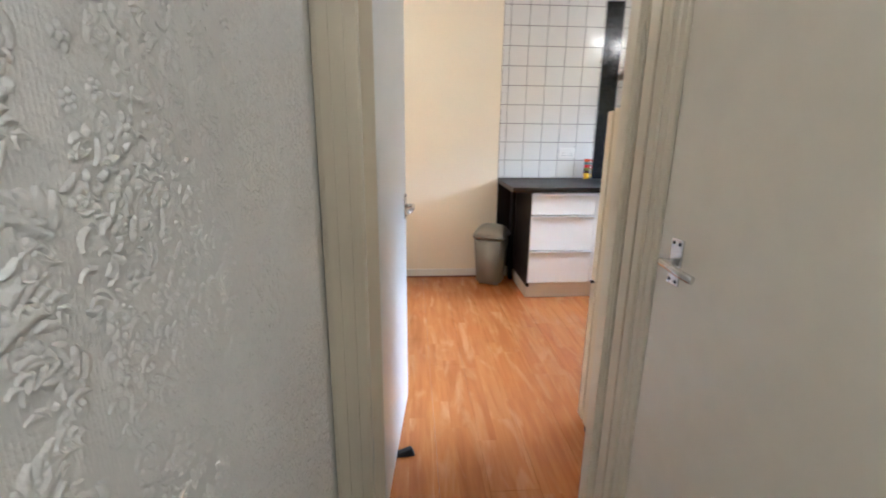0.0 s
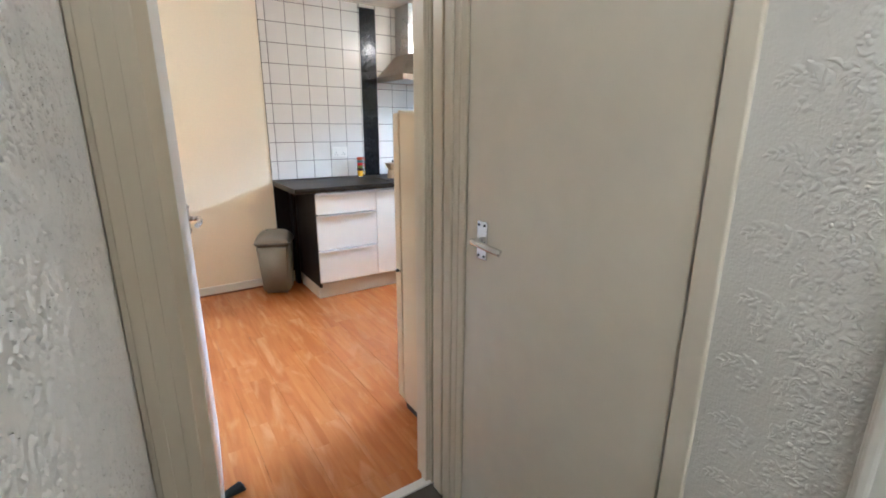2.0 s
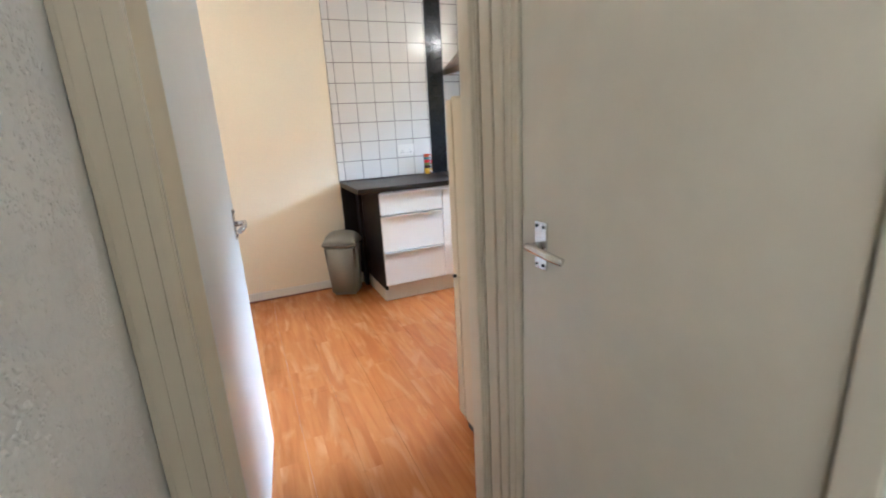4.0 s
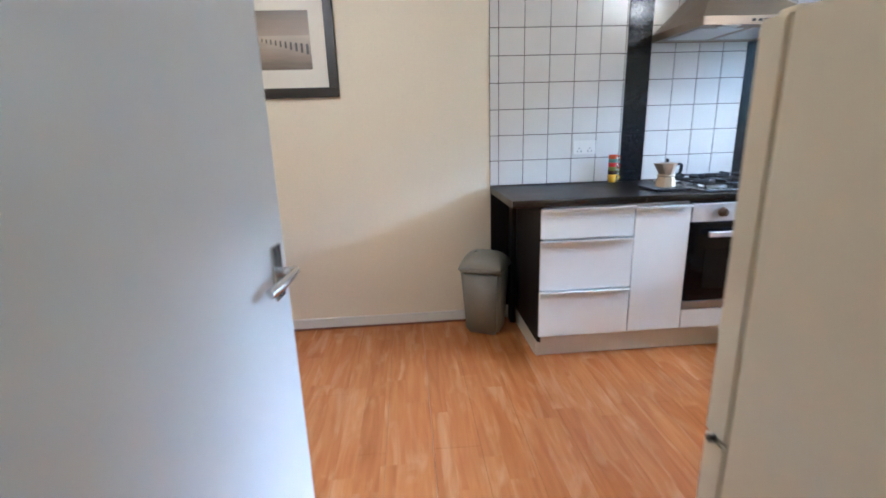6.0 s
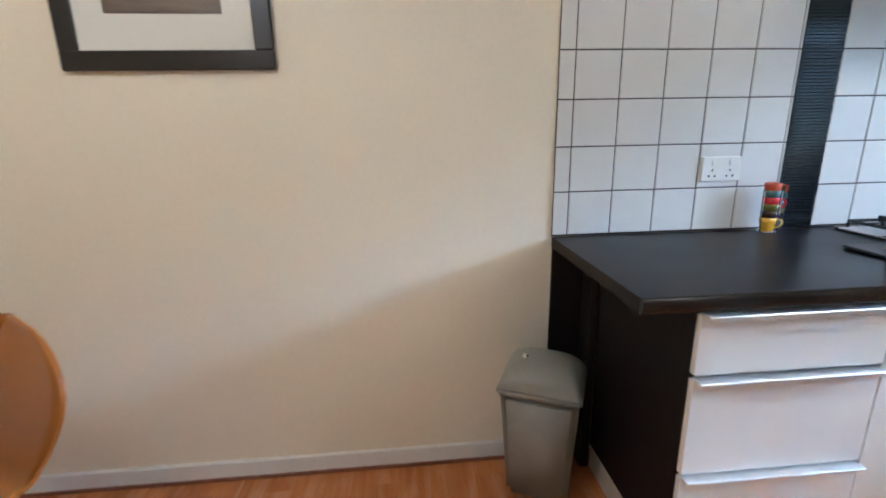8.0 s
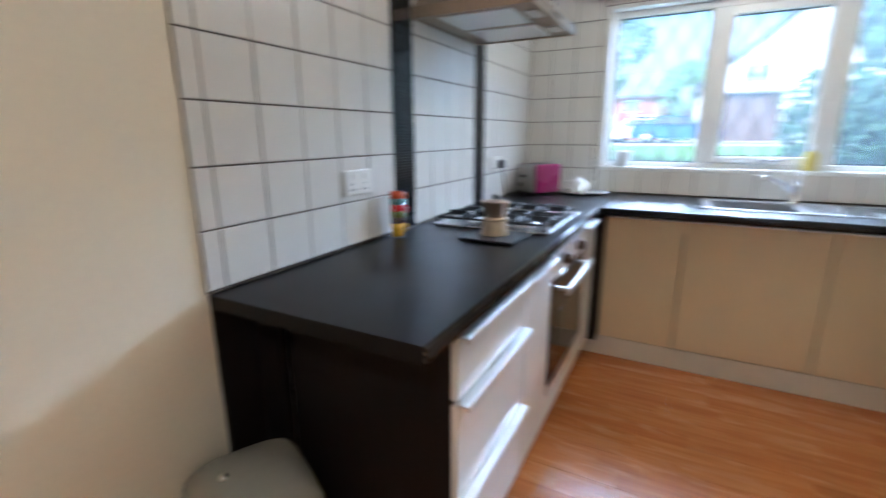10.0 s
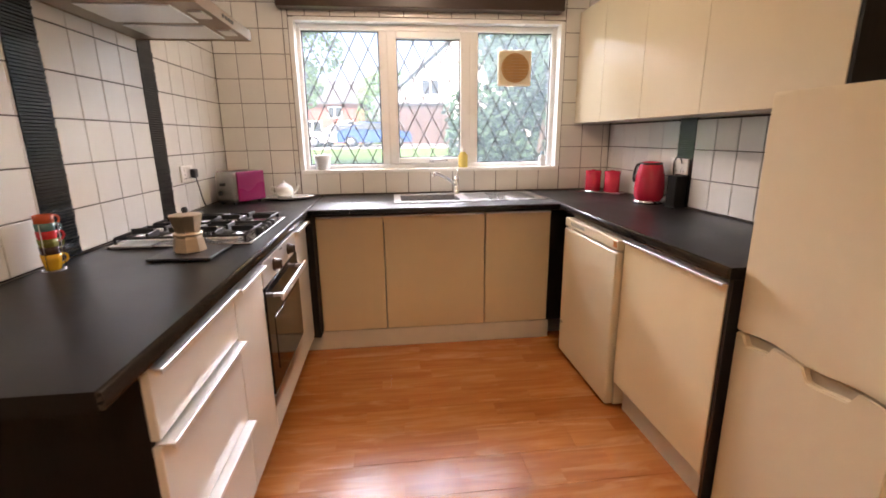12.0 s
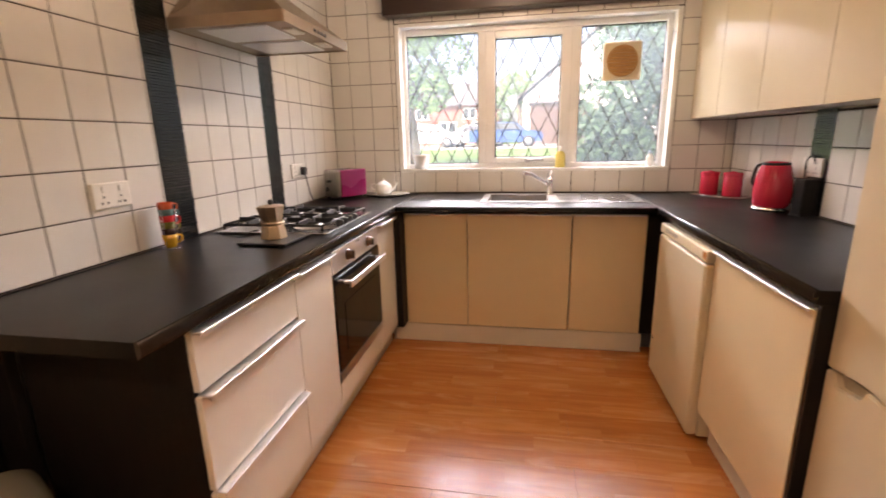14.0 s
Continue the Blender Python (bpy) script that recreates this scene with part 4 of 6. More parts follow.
# ---- things on the worktops ----
def mug(parent, z, mat, spin):
    m = part("mug", lathe([(0.0, z + 0.003), (0.019, z + 0.003), (0.020, z), (0.022, z + 0.005), (0.027, z + 0.034), (0.029, z + 0.054), (0.027, z + 0.054), (0.0255, z + 0.034), (0.020, z + 0.007), (0, z + 0.006)], 24), mat, parent)
    c, s = math.cos(spin), math.sin(spin)
    pts = [(0.026, 0.046), (0.042, 0.045), (0.047, 0.033), (0.040, 0.020), (0.024, 0.015)]
    part("handle", tube(arc([(r * c, r * s, z + h) for r, h in pts], 4), 0.0036, 8), mat, m)
    return m


stack = thing("mug_stack", "stack of six coloured mugs on a wire stand", "mugs", 0.768, -0.062, WT)
stack.scale = (0.92, 0.92, 0.93)
for i, (mt, sp) in enumerate(((yellow_china, -0.5), (brown_china, -0.3), (olive_china, -0.35), (red_china, -0.6), (teal_china, -0.45), (orange_china, -0.4))):
    mug(stack, 0.004 + i * 0.026, mt, sp)
bm = bmesh.new()
add_tube(bm, [(0.033 * math.cos(a * math.pi / 8), 0.033 * math.sin(a * math.pi / 8), 0.003) for a in range(17)], 0.0022, 6)
for a in (1.2, 3.3, 5.4):
    add_tube(bm, [(0.033 * math.cos(a), 0.033 * math.sin(a), 0.003), (0.033 * math.cos(a), 0.033 * math.sin(a), 0.16)], 0.002, 6)
part("wire_stand", bm, chrome, stack, "thin chrome wire stand")

slab = thing("pan_stand", "black square cast pan stand on worktop", "pan stand", 0.915, -0.409, WT, -2)
part("slab", box(-0.102, 0.102, -0.102, 0.102, 0.004, 0.012, 0.003), black_plastic, slab)
for sx in (-1, 1):
    for sy in (-1, 1):
        part("foot", lathe([(0.010, 0.0), (0.011, 0.005)], 12, sx * 0.09, sy * 0.09), rubber, slab)

moka = thing("moka_pot", "aluminium stovetop moka pot with black handle", "coffee pot", 0.926, -0.400, WT + 0.012, 10)
moka.scale = (1.05, 1.05, 0.84)
bm = lathe([(0.0, 0.0), (0.049, 0.0), (0.051, 0.004), (0.044, 0.056), (0.040, 0.066)], 8)
for f in bm.faces:
    f.smooth = False
part("base_chamber", bm, dull_alu, moka)
part("collar", lathe([(0.040, 0.066), (0.044, 0.067), (0.044, 0.078), (0.038, 0.079)], 28), dull_alu, moka)
bm = lathe([(0.037, 0.078), (0.038, 0.086), (0.050, 0.150), (0.047, 0.150), (0.036, 0.090)], 8)
for v in bm.verts:
    if v.co.z > 0.13 and v.co.x < -0.03:
        v.co.x -= 0.022
        v.co.z += 0.004
for f in bm.faces:
    f.smooth = False
part("jug", bm, dull_alu, moka)
bm = lathe([(0.050, 0.149), (0.050, 0.153), (0.012, 0.160), (0, 0.160)], 8)
for f in bm.faces:
    f.smooth = False
lid = part("lid", bm, dull_alu, moka)
part("lid_knob", lathe([(0.008, 0.160), (0.010, 0.172), (0.007, 0.182), (0, 0.184)], 14), black_plastic, lid)
part("handle", tube(arc([(0.046, 0, 0.138), (0.082, 0, 0.142), (0.092, 0, 0.128), (0.088, 0, 0.095), (0.080, 0, 0.070)], 4), [0.009] * 17, 8), black_plastic, moka)

toast = thing("toaster", "steel toaster with bright magenta side panels", "toaster", 2.275, -0.165, WT, 60)
toast.scale = (1.10, 0.95, 1.15)
part("body", box(-0.072, 0.072, -0.125, 0.125, 0.012, 0.172, 0.020, 3), toaster_steel, toast)
for s in (-1, 1):
    part("side_panel", box(s * 0.074 - 0.006, s * 0.074 + 0.006, -0.128, 0.100, 0.014, 0.172, 0.006, 2), pink, toast, "bright magenta panel")
for s in (-1, 1):
    part("slot", box(s * 0.028 - 0.012, s * 0.028 + 0.012, -0.095, 0.075, 0.1705, 0.1735), black_plastic, toast)
part("lever", box(-0.012, 0.012, 0.124, 0.148, 0.10, 0.115, 0.003), black_plastic, toast)
part("dial", lathe([(0.014, 0.0), (0.012, 0.010), (0, 0.010)], 16), black_plastic, toast).matrix_basis = pose(0.03, 0.125, 0.06, -90, 0, 0)
for sx in (-1, 1):
    for sy in (-1, 1):
        part("foot", lathe([(0.010, 0.0), (0.012, 0.014)], 10, sx * 0.05, sy * 0.10), rubber, toast)

plate = tagged(part("serving_plate", lathe([(0.0, 0.004), (0.09, 0.004), (0.10, 0.0), (0.115, 0.006), (0.165, 0.016), (0.166, 0.019), (0.115, 0.011), (0, 0.009)], 40, sx=0.72), white_china), "white china plate on black worktop", "plate")
plate.matrix_basis = pose(2.40, -0.43, WT)
pot = thing("teapot", "small white china teapot on a plate", "teapot", 2.405, -0.405, WT + 0.009)
pot.scale = (1.2, 1.2, 1.22)
part("body", lathe([(0.0, 0.0), (0.036, 0.0), (0.046, 0.014), (0.050, 0.034), (0.042, 0.058), (0.030, 0.066), (0, 0.066)], 28), white_china, pot)
part("lid", lathe([(0.031, 0.066), (0.022, 0.074), (0.006, 0.079), (0.008, 0.088), (0, 0.092)], 20), white_china, pot)
part("spout", tube(arc([(0, -0.040, 0.026), (0, -0.064, 0.044), (0, -0.078, 0.066)], 4), [0.013, 0.012, 0.011, 0.010, 0.009, 0.008, 0.007, 0.007, 0.006], 10), white_china, pot)
part("handle", tube(arc([(0, 0.044, 0.056), (0, 0.074, 0.056), (0, 0.078, 0.034), (0, 0.046, 0.020)], 4), 0.005, 8), white_china, pot)

ctray = thing("canister_tray", "low maroon tray under two canisters", "tray", 2.325, -2.580, WT, 38)
part("base", box(-0.16, 0.16, -0.075, 0.075, 0.001, 0.008, 0.003), material("maroon_tray", (0.10, 0.03, 0.035), 0.3), ctray)
part("lip", tube([(-0.155, -0.07, 0.009), (0.155, -0.07, 0.009), (0.155, 0.07, 0.009), (-0.155, 0.07, 0.009), (-0.155, -0.07, 0.009)], 0.004, 6), chrome, ctray)
for cx, cy in ((2.375, -2.530), (2.285, -2.625)):
    can = thing("canister", "bright red-pink lidded kitchen canister", "canister", cx, cy, WT + 0.008, group="kitchen canisters")
    part("body", lathe([(0.0, 0.0), (0.050, 0.0), (0.052, 0.004), (0.052, 0.118), (0.050, 0.120)], 32), red, can)
    part("lid", lathe([(0.0535, 0.118), (0.0535, 0.138), (0.050, 0.143), (0.016, 0.144), (0.012, 0.150), (0, 0.150)], 32), red, can)

ket = thing("kettle", "red plastic jug kettle with clear base ring", "kettle", 1.800, -2.612, WT, 0)
part("power_base", lathe([(0.0, 0.0), (0.082, 0.0), (0.084, 0.010), (0.074, 0.022), (0, 0.022)], 32), chrome, ket, "shiny clear-edged base")
part("body", lathe([(0.072, 0.022), (0.080, 0.034), (0.084, 0.080), (0.080, 0.150), (0.066, 0.212), (0.060, 0.226)], 36), red, ket)
part("rim", lathe([(0.0605, 0.222), (0.0625, 0.226), (0.0610, 0.234), (0.056, 0.236)], 32), black_plastic, ket, "black lid rim")
part("lid", lathe([(0.057, 0.232), (0.050, 0.238), (0.020, 0.242), (0, 0.243)], 32), red, ket)
part("handle", tube(arc([(0.026, 0.052, 0.226), (0.034, 0.069, 0.216), (0.038, 0.077, 0.180), (0.039, 0.080, 0.140), (0.037, 0.073, 0.120)], 5), 0.007, 10), black_plastic, ket)
part("cable", tube(arc([(-0.01, -0.06, 0.02), (-0.10, -0.075, 0.10), (-0.085, -0.085, 0.24), (-0.130, -0.085, 0.27), (-0.155, -0.085, 0.235)], 6), 0.004, 8), black_plastic, ket)
kb = thing("knife_block", "tall plain black kitchen knife block against tiles", "knife block", 1.628, -2.668, WT, 8)
part("block", box(-0.036, 0.036, -0.036, 0.036, 0.004, 0.172, 0.006), black_panel, kb)
part("foot_plate", box(-0.038, 0.038, -0.038, 0.038, 0.0, 0.006, 0.001), rubber, kb)
jar = thing("glass_bottle", "small pale teal bottle behind kettle", "bottle", 1.682, -2.672, WT)
part("body", lathe([(0, 0), (0.022, 0), (0.023, 0.06), (0.012, 0.085), (0.011, 0.11)], 20), material("teal_bottle", (0.30, 0.50, 0.50), 0.12), jar)
part("cap", lathe([(0.013, 0.108), (0.013, 0.128), (0, 0.128)], 16), white_china, jar)

cp = thing("sill_pot", "small white pot on the window sill", "pot", 2.60, -0.640, WIN_B + 0.012)
cp.scale = (1.2, 1.2, 1.05)
part("body", lathe([(0, 0), (0.036, 0), (0.048, 0.085), (0.050, 0.095), (0.045, 0.095), (0.036, 0.01), (0, 0.01)], 24), white_china, cp)
sb = thing("soap_bottle", "yellow washing-up liquid bottle on sill", "bottle", 2.600, -1.635, WIN_B + 0.012)
part("body", lathe([(0, 0), (0.032, 0), (0.034, 0.01), (0.034, 0.085), (0.018, 0.108), (0.013, 0.112)], 24, sx=0.7), material("yellow_soap", (0.78, 0.66, 0.20), 0.2), sb)
part("cap", lathe([(0.014, 0.110), (0.014, 0.130), (0.006, 0.134), (0, 0.148)], 16), white_china, sb)
wb = thing("spray_bottle", "small white bottle on the window sill", "bottle", 2.600, -2.225, WIN_B + 0.012)
part("body", lathe([(0, 0), (0.026, 0), (0.027, 0.06), (0.012, 0.08), (0.010, 0.085)], 20), white_china, wb)
part("cap", lathe([(0.012, 0.083), (0.014, 0.100), (0, 0.106)], 16), material("blue_cap", (0.30, 0.40, 0.48), 0.3), wb)

# bin
bn = thing("pedal_bin", "grey plastic flip-top kitchen bin against wall", "bin")


def tapered(x0, y0, z0, x1, y1, z1, bevel):
    bm = bmesh.new()
    lo = [bm.verts.new((sx * x0, sy * y0, z0)) for sx, sy in ((-1, -1), (1, -1), (1, 1), (-1, 1))]
    hi = [bm.verts.new((sx * x1, sy * y1, z1)) for sx, sy in ((-1, -1), (1, -1), (1, 1), (-1, 1))]
    bm.faces.new(list(reversed(lo)))
    bm.faces.new(hi)
    for i in range(4):
        bm.faces.new((lo[i], lo[(i + 1) % 4], hi[(i + 1) % 4], hi[i]))
    bmesh.ops.bevel(bm, geom=bm.edges[:], offset=bevel, segments=3, affect="EDGES")
    for f in bm.faces:
        f.smooth = True
    return bm


part("body", tapered(0.105, 0.088, 0.0, 0.130, 0.112, 0.425, 0.022), bin_plastic, bn)
part("rim", tapered(0.139, 0.120, 0.418, 0.139, 0.120, 0.455, 0.012), bin_plastic, bn)
bm = bmesh.new()
n = 14
grid = []
for i in range(n + 1):
    row = []
    for k in range(n + 1):
        u, w = -math.cos(math.pi * i / n), -math.cos(math.pi * k / n)
        h = max(0.0, 1 - abs(u) ** 3.2) ** 0.45 * max(0.0, 1 - abs(w) ** 2.2) ** 0.5
        row.append(bm.verts.new((0.134 * u, 0.115 * w, 0.448 + 0.088 * h)))
    grid.append(row)
for i in range(n):
    for k in range(n):
        bm.faces.new((grid[i][k], grid[i + 1][k], grid[i + 1][k + 1], grid[i][k + 1])).smooth = True
part("lid", bm, bin_plastic, bn)
bn.matrix_basis = pose(-0.062, -0.168, 0, 0, 0, -26) @ Matrix.Diagonal((1.0, 1.04, 0.985, 1.0))
part("lid_button", lathe([(0.012, 0.528), (0.010, 0.536), (0, 0.537)], 16, -0.06, -0.02), chrome, bn, "small shiny lid stud")

# picture
pic = thing("framed_picture", "black framed sepia print of posts on a beach", "picture", -1.195, -0.002, 1.462)
PW, PH, FWID = 0.305, 0.62, 0.055
bm = box(-PW, PW, -0.022, -0.002, 0.0, FWID, 0.004)
add_box(bm, -PW, PW, -0.022, -0.002, PH - FWID, PH, 0.004)
add_box(bm, -PW, -PW + FWID, -0.0215, -0.002, FWID, PH - FWID, 0.004)
add_box(bm, PW - FWID, PW, -0.0215, -0.002, FWID, PH - FWID, 0.004)
part("frame", bm, frame_black, pic)
part("mount", box(-PW + 0.05, PW - 0.05, -0.012, -0.004, 0.05, PH - 0.05), mount_card, pic)


def sepia(name, low, high, z0, z1):
    m = bpy.data.materials.new(name)
    m.use_nodes = True
    nn, ll = m.node_tree.nodes, m.node_tree.links
    geo = nn.new("ShaderNodeNewGeometry")
    sp = nn.new("ShaderNodeSeparateXYZ")
    ll.new(geo.outputs["Position"], sp.inputs[0])
    ns = nn.new("ShaderNodeTexNoise")
    ns.inputs["Scale"].default_value = 14
    mp = nn.new("ShaderNodeMapping")
    mp.inputs["Scale"].default_value = (0.4, 1, 3)
    ll.new(geo.outputs["Position"], mp.inputs["Vector"])
    ll.new(mp.outputs["Vector"], ns.inputs["Vector"])
    rg = nn.new("ShaderNodeMapRange")
    rg.inputs["From Min"].default_value, rg.inputs["From Max"].default_value = z0, z1
    ll.new(sp.outputs["Z"], rg.inputs["Value"])
    ad = nn.new("ShaderNodeMath")
    ad.operation = "MULTIPLY_ADD"
    ad.inputs[1].default_value, ad.inputs[2].default_value = 0.5, -0.25
    ll.new(ns.outputs["Fac"], ad.inputs[0])
    sm = nn.new("ShaderNodeMath")
    ll.new(ad.outputs[0], sm.inputs[0])
    ll.new(rg.outputs["Result"], sm.inputs[1])
    rp = nn.new("ShaderNodeValToRGB")
    rp.color_ramp.elements[0].color, rp.color_ramp.elements[1].color = low, high
    ll.new(sm.outputs[0], rp.inputs["Fac"])
    ll.new(rp.outputs["Color"], nn["Principled BSDF"].inputs["Base Color"])
    nn["Principled BSDF"].inputs["Roughness"].default_value = 0.4
    return m


PZ0, PZ1 = 0.155, 0.465
part("print_sky", box(-0.165, 0.165, -0.0135, -0.0115, 0.335, PZ1), sepia("sepia_sky", (0.34, 0.27, 0.19, 1), (0.14, 0.10, 0.065, 1), 1.80, 1.93), pic, "brown sepia sky of the print")
part("print_sea", box(-0.165, 0.165, -0.0135, -0.0115, PZ0, 0.335), sepia("sepia_sea", (0.10, 0.065, 0.04, 1), (0.48, 0.40, 0.29, 1), 1.60, 1.80), pic, "pale sepia water of the print")
for i in range(13):
    u = i / 12
    px, pz, ph = -0.155 + 0.295 * u ** 1.25, 0.325 - 0.055 * u ** 1.2, 0.012 + 0.038 * u ** 1.5
    part("print_post", box(px, px + 0.004 + 0.010 * u, -0.0142, -0.0130, pz - ph * 0.7, pz + ph * 0.4), frame_black, pic)


# ---- table and chairs ----
def shell(width_at, path, thick):
    """A moulded ply shell: a path of (y, z) with the half width at each step."""
    bm = bmesh.new()
    rows = []
    n = len(path)
    for i, (y, z) in enumerate(path):
        w = width_at[i]
        a, b = path[max(i - 1, 0)], path[min(i + 1, n - 1)]
        ty, tz = b[0] - a[0], b[1] - a[1]
        k = math.hypot(ty, tz)
        ny, nz = -tz / k, ty / k
        row = []
        for j in range(11):
            u = -1 + 2 * j / 10
            dish = 0.012 * (u * u)
            row.append((u * w, y + ny * dish, z + nz * dish, ny, nz))
        rows.append(row)
    top = [[bm.verts.new((x, y + ny * thick / 2, z + nz * thick / 2)) for x, y, z, ny, nz in r] for r in rows]
    bot = [[bm.verts.new((x, y - ny * thick / 2, z - nz * thick / 2)) for x, y, z, ny, nz in r] for r in rows]
    for i in range(n - 1):
        for j in range(10):
            bm.faces.new((top[i][j], top[i][j + 1], top[i + 1][j + 1], top[i + 1][j])).smooth = True
            bm.faces.new((bot[i][j + 1], bot[i][j], bot[i + 1][j], bot[i + 1][j + 1])).smooth = True
        for j in (0, 10):
            bm.faces.new((top[i][j], top[i + 1][j], bot[i + 1][j], bot[i][j]))
    for i in (0, n - 1):
        for j in range(10):
            bm.faces.new((top[i][j], top[i][j + 1], bot[i][j + 1], bot[i][j]))
    bmesh.ops.recalc_face_normals(bm, faces=bm.faces)
    return bm


def ply_chair(label):
    """A chair that looks to -y: one moulded shell on four chrome legs."""
    c = thing("dining_chair", label, "chair", group="chairs at the dining table")
    spine, half = [], []
    for i in range(15):                       # seat, from its front edge to the bend
        u = i / 14
        y = -0.215 + 0.36 * u
        spine.append((y, 0.452 - 0.018 * math.sin(math.pi * min(1, u * 1.1)) - 0.020 * (1 - u) ** 6))
        half.append(0.215 * (1 - 0.9 * (1 - min(1, u / 0.16)) ** 2.4) * (1 - 0.42 * max(0, (u - 0.55) / 0.45) ** 1.6))
    for i in range(1, 7):                     # bend
        a = i / 6 * 1.36
        spine.append((0.145 + 0.060 * math.sin(a), 0.452 + 0.060 * (1 - math.cos(a))))
        half.append(0.112 + 0.004 * i)
    y0, z0 = spine[-1]
    for i in range(1, 19):                    # back, round at the top
        u = i / 18
        spine.append((y0 + 0.075 * u, z0 + 0.355 * u))
        body = 0.140 + 0.085 * math.sin(min(1, u / 0.55) * math.pi / 2)
        half.append(body * math.sqrt(max(0.012, 1 - max(0, (u - 0.52) / 0.485) ** 2)))
    part("shell", shell(half, spine, 0.011), beech, c, "moulded orange beech ply seat and back")
    hub = part("mounting_plate", box(-0.10, 0.10, -0.10, 0.10, 0.420, 0.430, 0.003), black_plastic, c)
    for sx in (-1, 1):
        for sy in (-1, 1):
            part("leg", tube(arc([(sx * 0.06, sy * 0.06, 0.424), (sx * 0.125, sy * 0.115, 0.420), (sx * 0.150, sy * 0.140, 0.395), (sx * 0.180, sy * 0.180, 0.20), (sx * 0.205, sy * 0.215, 0.008)], 5), 0.011, 10), chrome, c, "bent chrome tube leg")
            part("foot", lathe([(0, 0), (0.011, 0), (0.011, 0.018), (0, 0.018)], 10, sx * 0.205, sy * 0.215), rubber, c)
    return c


chair = ply_chair("orange beech ply chair with chrome legs by wall")
chair.matrix_basis = pose(-1.615, -0.655, 0, 0, 0, -25)
chair2 = copy_thing(chair, pose(-1.535, -1.36, 0, 0, 0, -84))
tagged(chair2, "orange beech ply chair pushed under the table")

table = thing("dining_table", "beech-topped dining table with black tube legs", "table")
TX0, TX1, TY0, TY1, TZ = -2.15, -1.352, -1.88, -0.690, 0.738
bm = box(TX0, TX1, TY0, TY1, TZ - 0.024, TZ)
bmesh.ops.bevel(bm, geom=[e for e in bm.edges if abs(e.verts[0].co.z - e.verts[1].co.z) > 0.01], offset=0.05, segments=6, affect="EDGES")
bmesh.ops.bevel(bm, geom=[e for e in bm.edges if abs(e.verts[0].co.z - e.verts[1].co.z) < 0.001 and e.calc_length() > 0.001 and len(e.link_faces) == 2 and e.calc_face_angle() > 1], offset=0.004, segments=2, affect="EDGES")
part("tabletop", bm, beech_top, table)
for sx, lx in ((1, TX1 - 0.050), (-1, TX0 + 0.050)):
    for sy, ly in ((1, TY1 - 0.085), (-1, TY0 + 0.085)):
        leg = part("leg", tube([(lx, ly, TZ - 0.025), (lx + 0.012 * sx, ly + 0.025 * sy, 0.0)], [0.026, 0.022], 18), black_plastic, table, "round black metal leg")
        bm = tube(arc([(lx, ly, TZ - 0.140), (lx, ly - sy * 0.13, TZ - 0.140), (lx, ly - sy * 0.250, TZ - 0.138), (lx, ly - sy * 0.222, TZ - 0.098), (lx, ly - sy * 0.225, TZ - 0.066), (lx, ly - sy * 0.250, TZ - 0.050)], 4), 0.0085, 8)
        add_tube(bm, [(lx, ly, TZ - 0.108), (lx, ly - sy * 0.155, TZ - 0.050)], 0.007, 8)
        add_tube(bm, [(lx, ly, TZ - 0.030), (lx, ly - sy * 0.255, TZ - 0.052)], 0.006, 8)
        part("brace", bm, black_plastic, leg)
for sx, lx in ((1, TX1 - 0.12), (-1, TX0 + 0.12)):
    part("rail", box(lx - 0.012, lx + 0.012, TY0 + 0.10, TY1 - 0.10, TZ - 0.052, TZ - 0.0245, 0.002), black_plastic, table)

vase = thing("flower_vase", "glass vase of yellow flowers with green leaves", "flowers", -1.64, -1.48, TZ)
vg = bpy.data.materials.new("vase_glass")
vg.use_nodes = True
vb = vg.node_tree.nodes["Principled BSDF"]
vb.inputs["Transmission Weight"].default_value, vb.inputs["Roughness"].default_value = 0.9, 0.03
part("vase", lathe([(0, 0), (0.034, 0), (0.036, 0.01), (0.030, 0.07), (0.038, 0.155), (0.035, 0.155), (0.027, 0.07), (0.030, 0.015), (0, 0.012)], 24), vg, vase)
leaf_green = material("dark_green_leaf", (0.035, 0.10, 0.025), 0.4, vary=0.3, scale=60)
petal = material("yellow_petal", (0.85, 0.55, 0.02), 0.5, vary=0.1)
rng = random.Random(4)


def leaf_blade(bm, base, way, length, width):
    way = Vector(way).normalized()
    side = way.cross(Vector((rng.uniform(-1, 1), rng.uniform(-1, 1), 0.3))).normalized()
    up = side.cross(way)
    n = 6
    rows = []
    for i in range(n + 1):
        u = i / n
        w = width * math.sin(math.pi * min(0.97, u * 0.93 + 0.05))
        c = Vector(base) + way * length * u + Vector((0, 0, -0.12 * length * u * u))
        rows.append([bm.verts.new(c - side * w), bm.verts.new(c - up * w * 0.25), bm.verts.new(c + side * w)])
    for a, b in zip(rows, rows[1:]):
        for k in range(2):
            bm.faces.new((a[k], a[k + 1], b[k + 1], b[k])).smooth = True


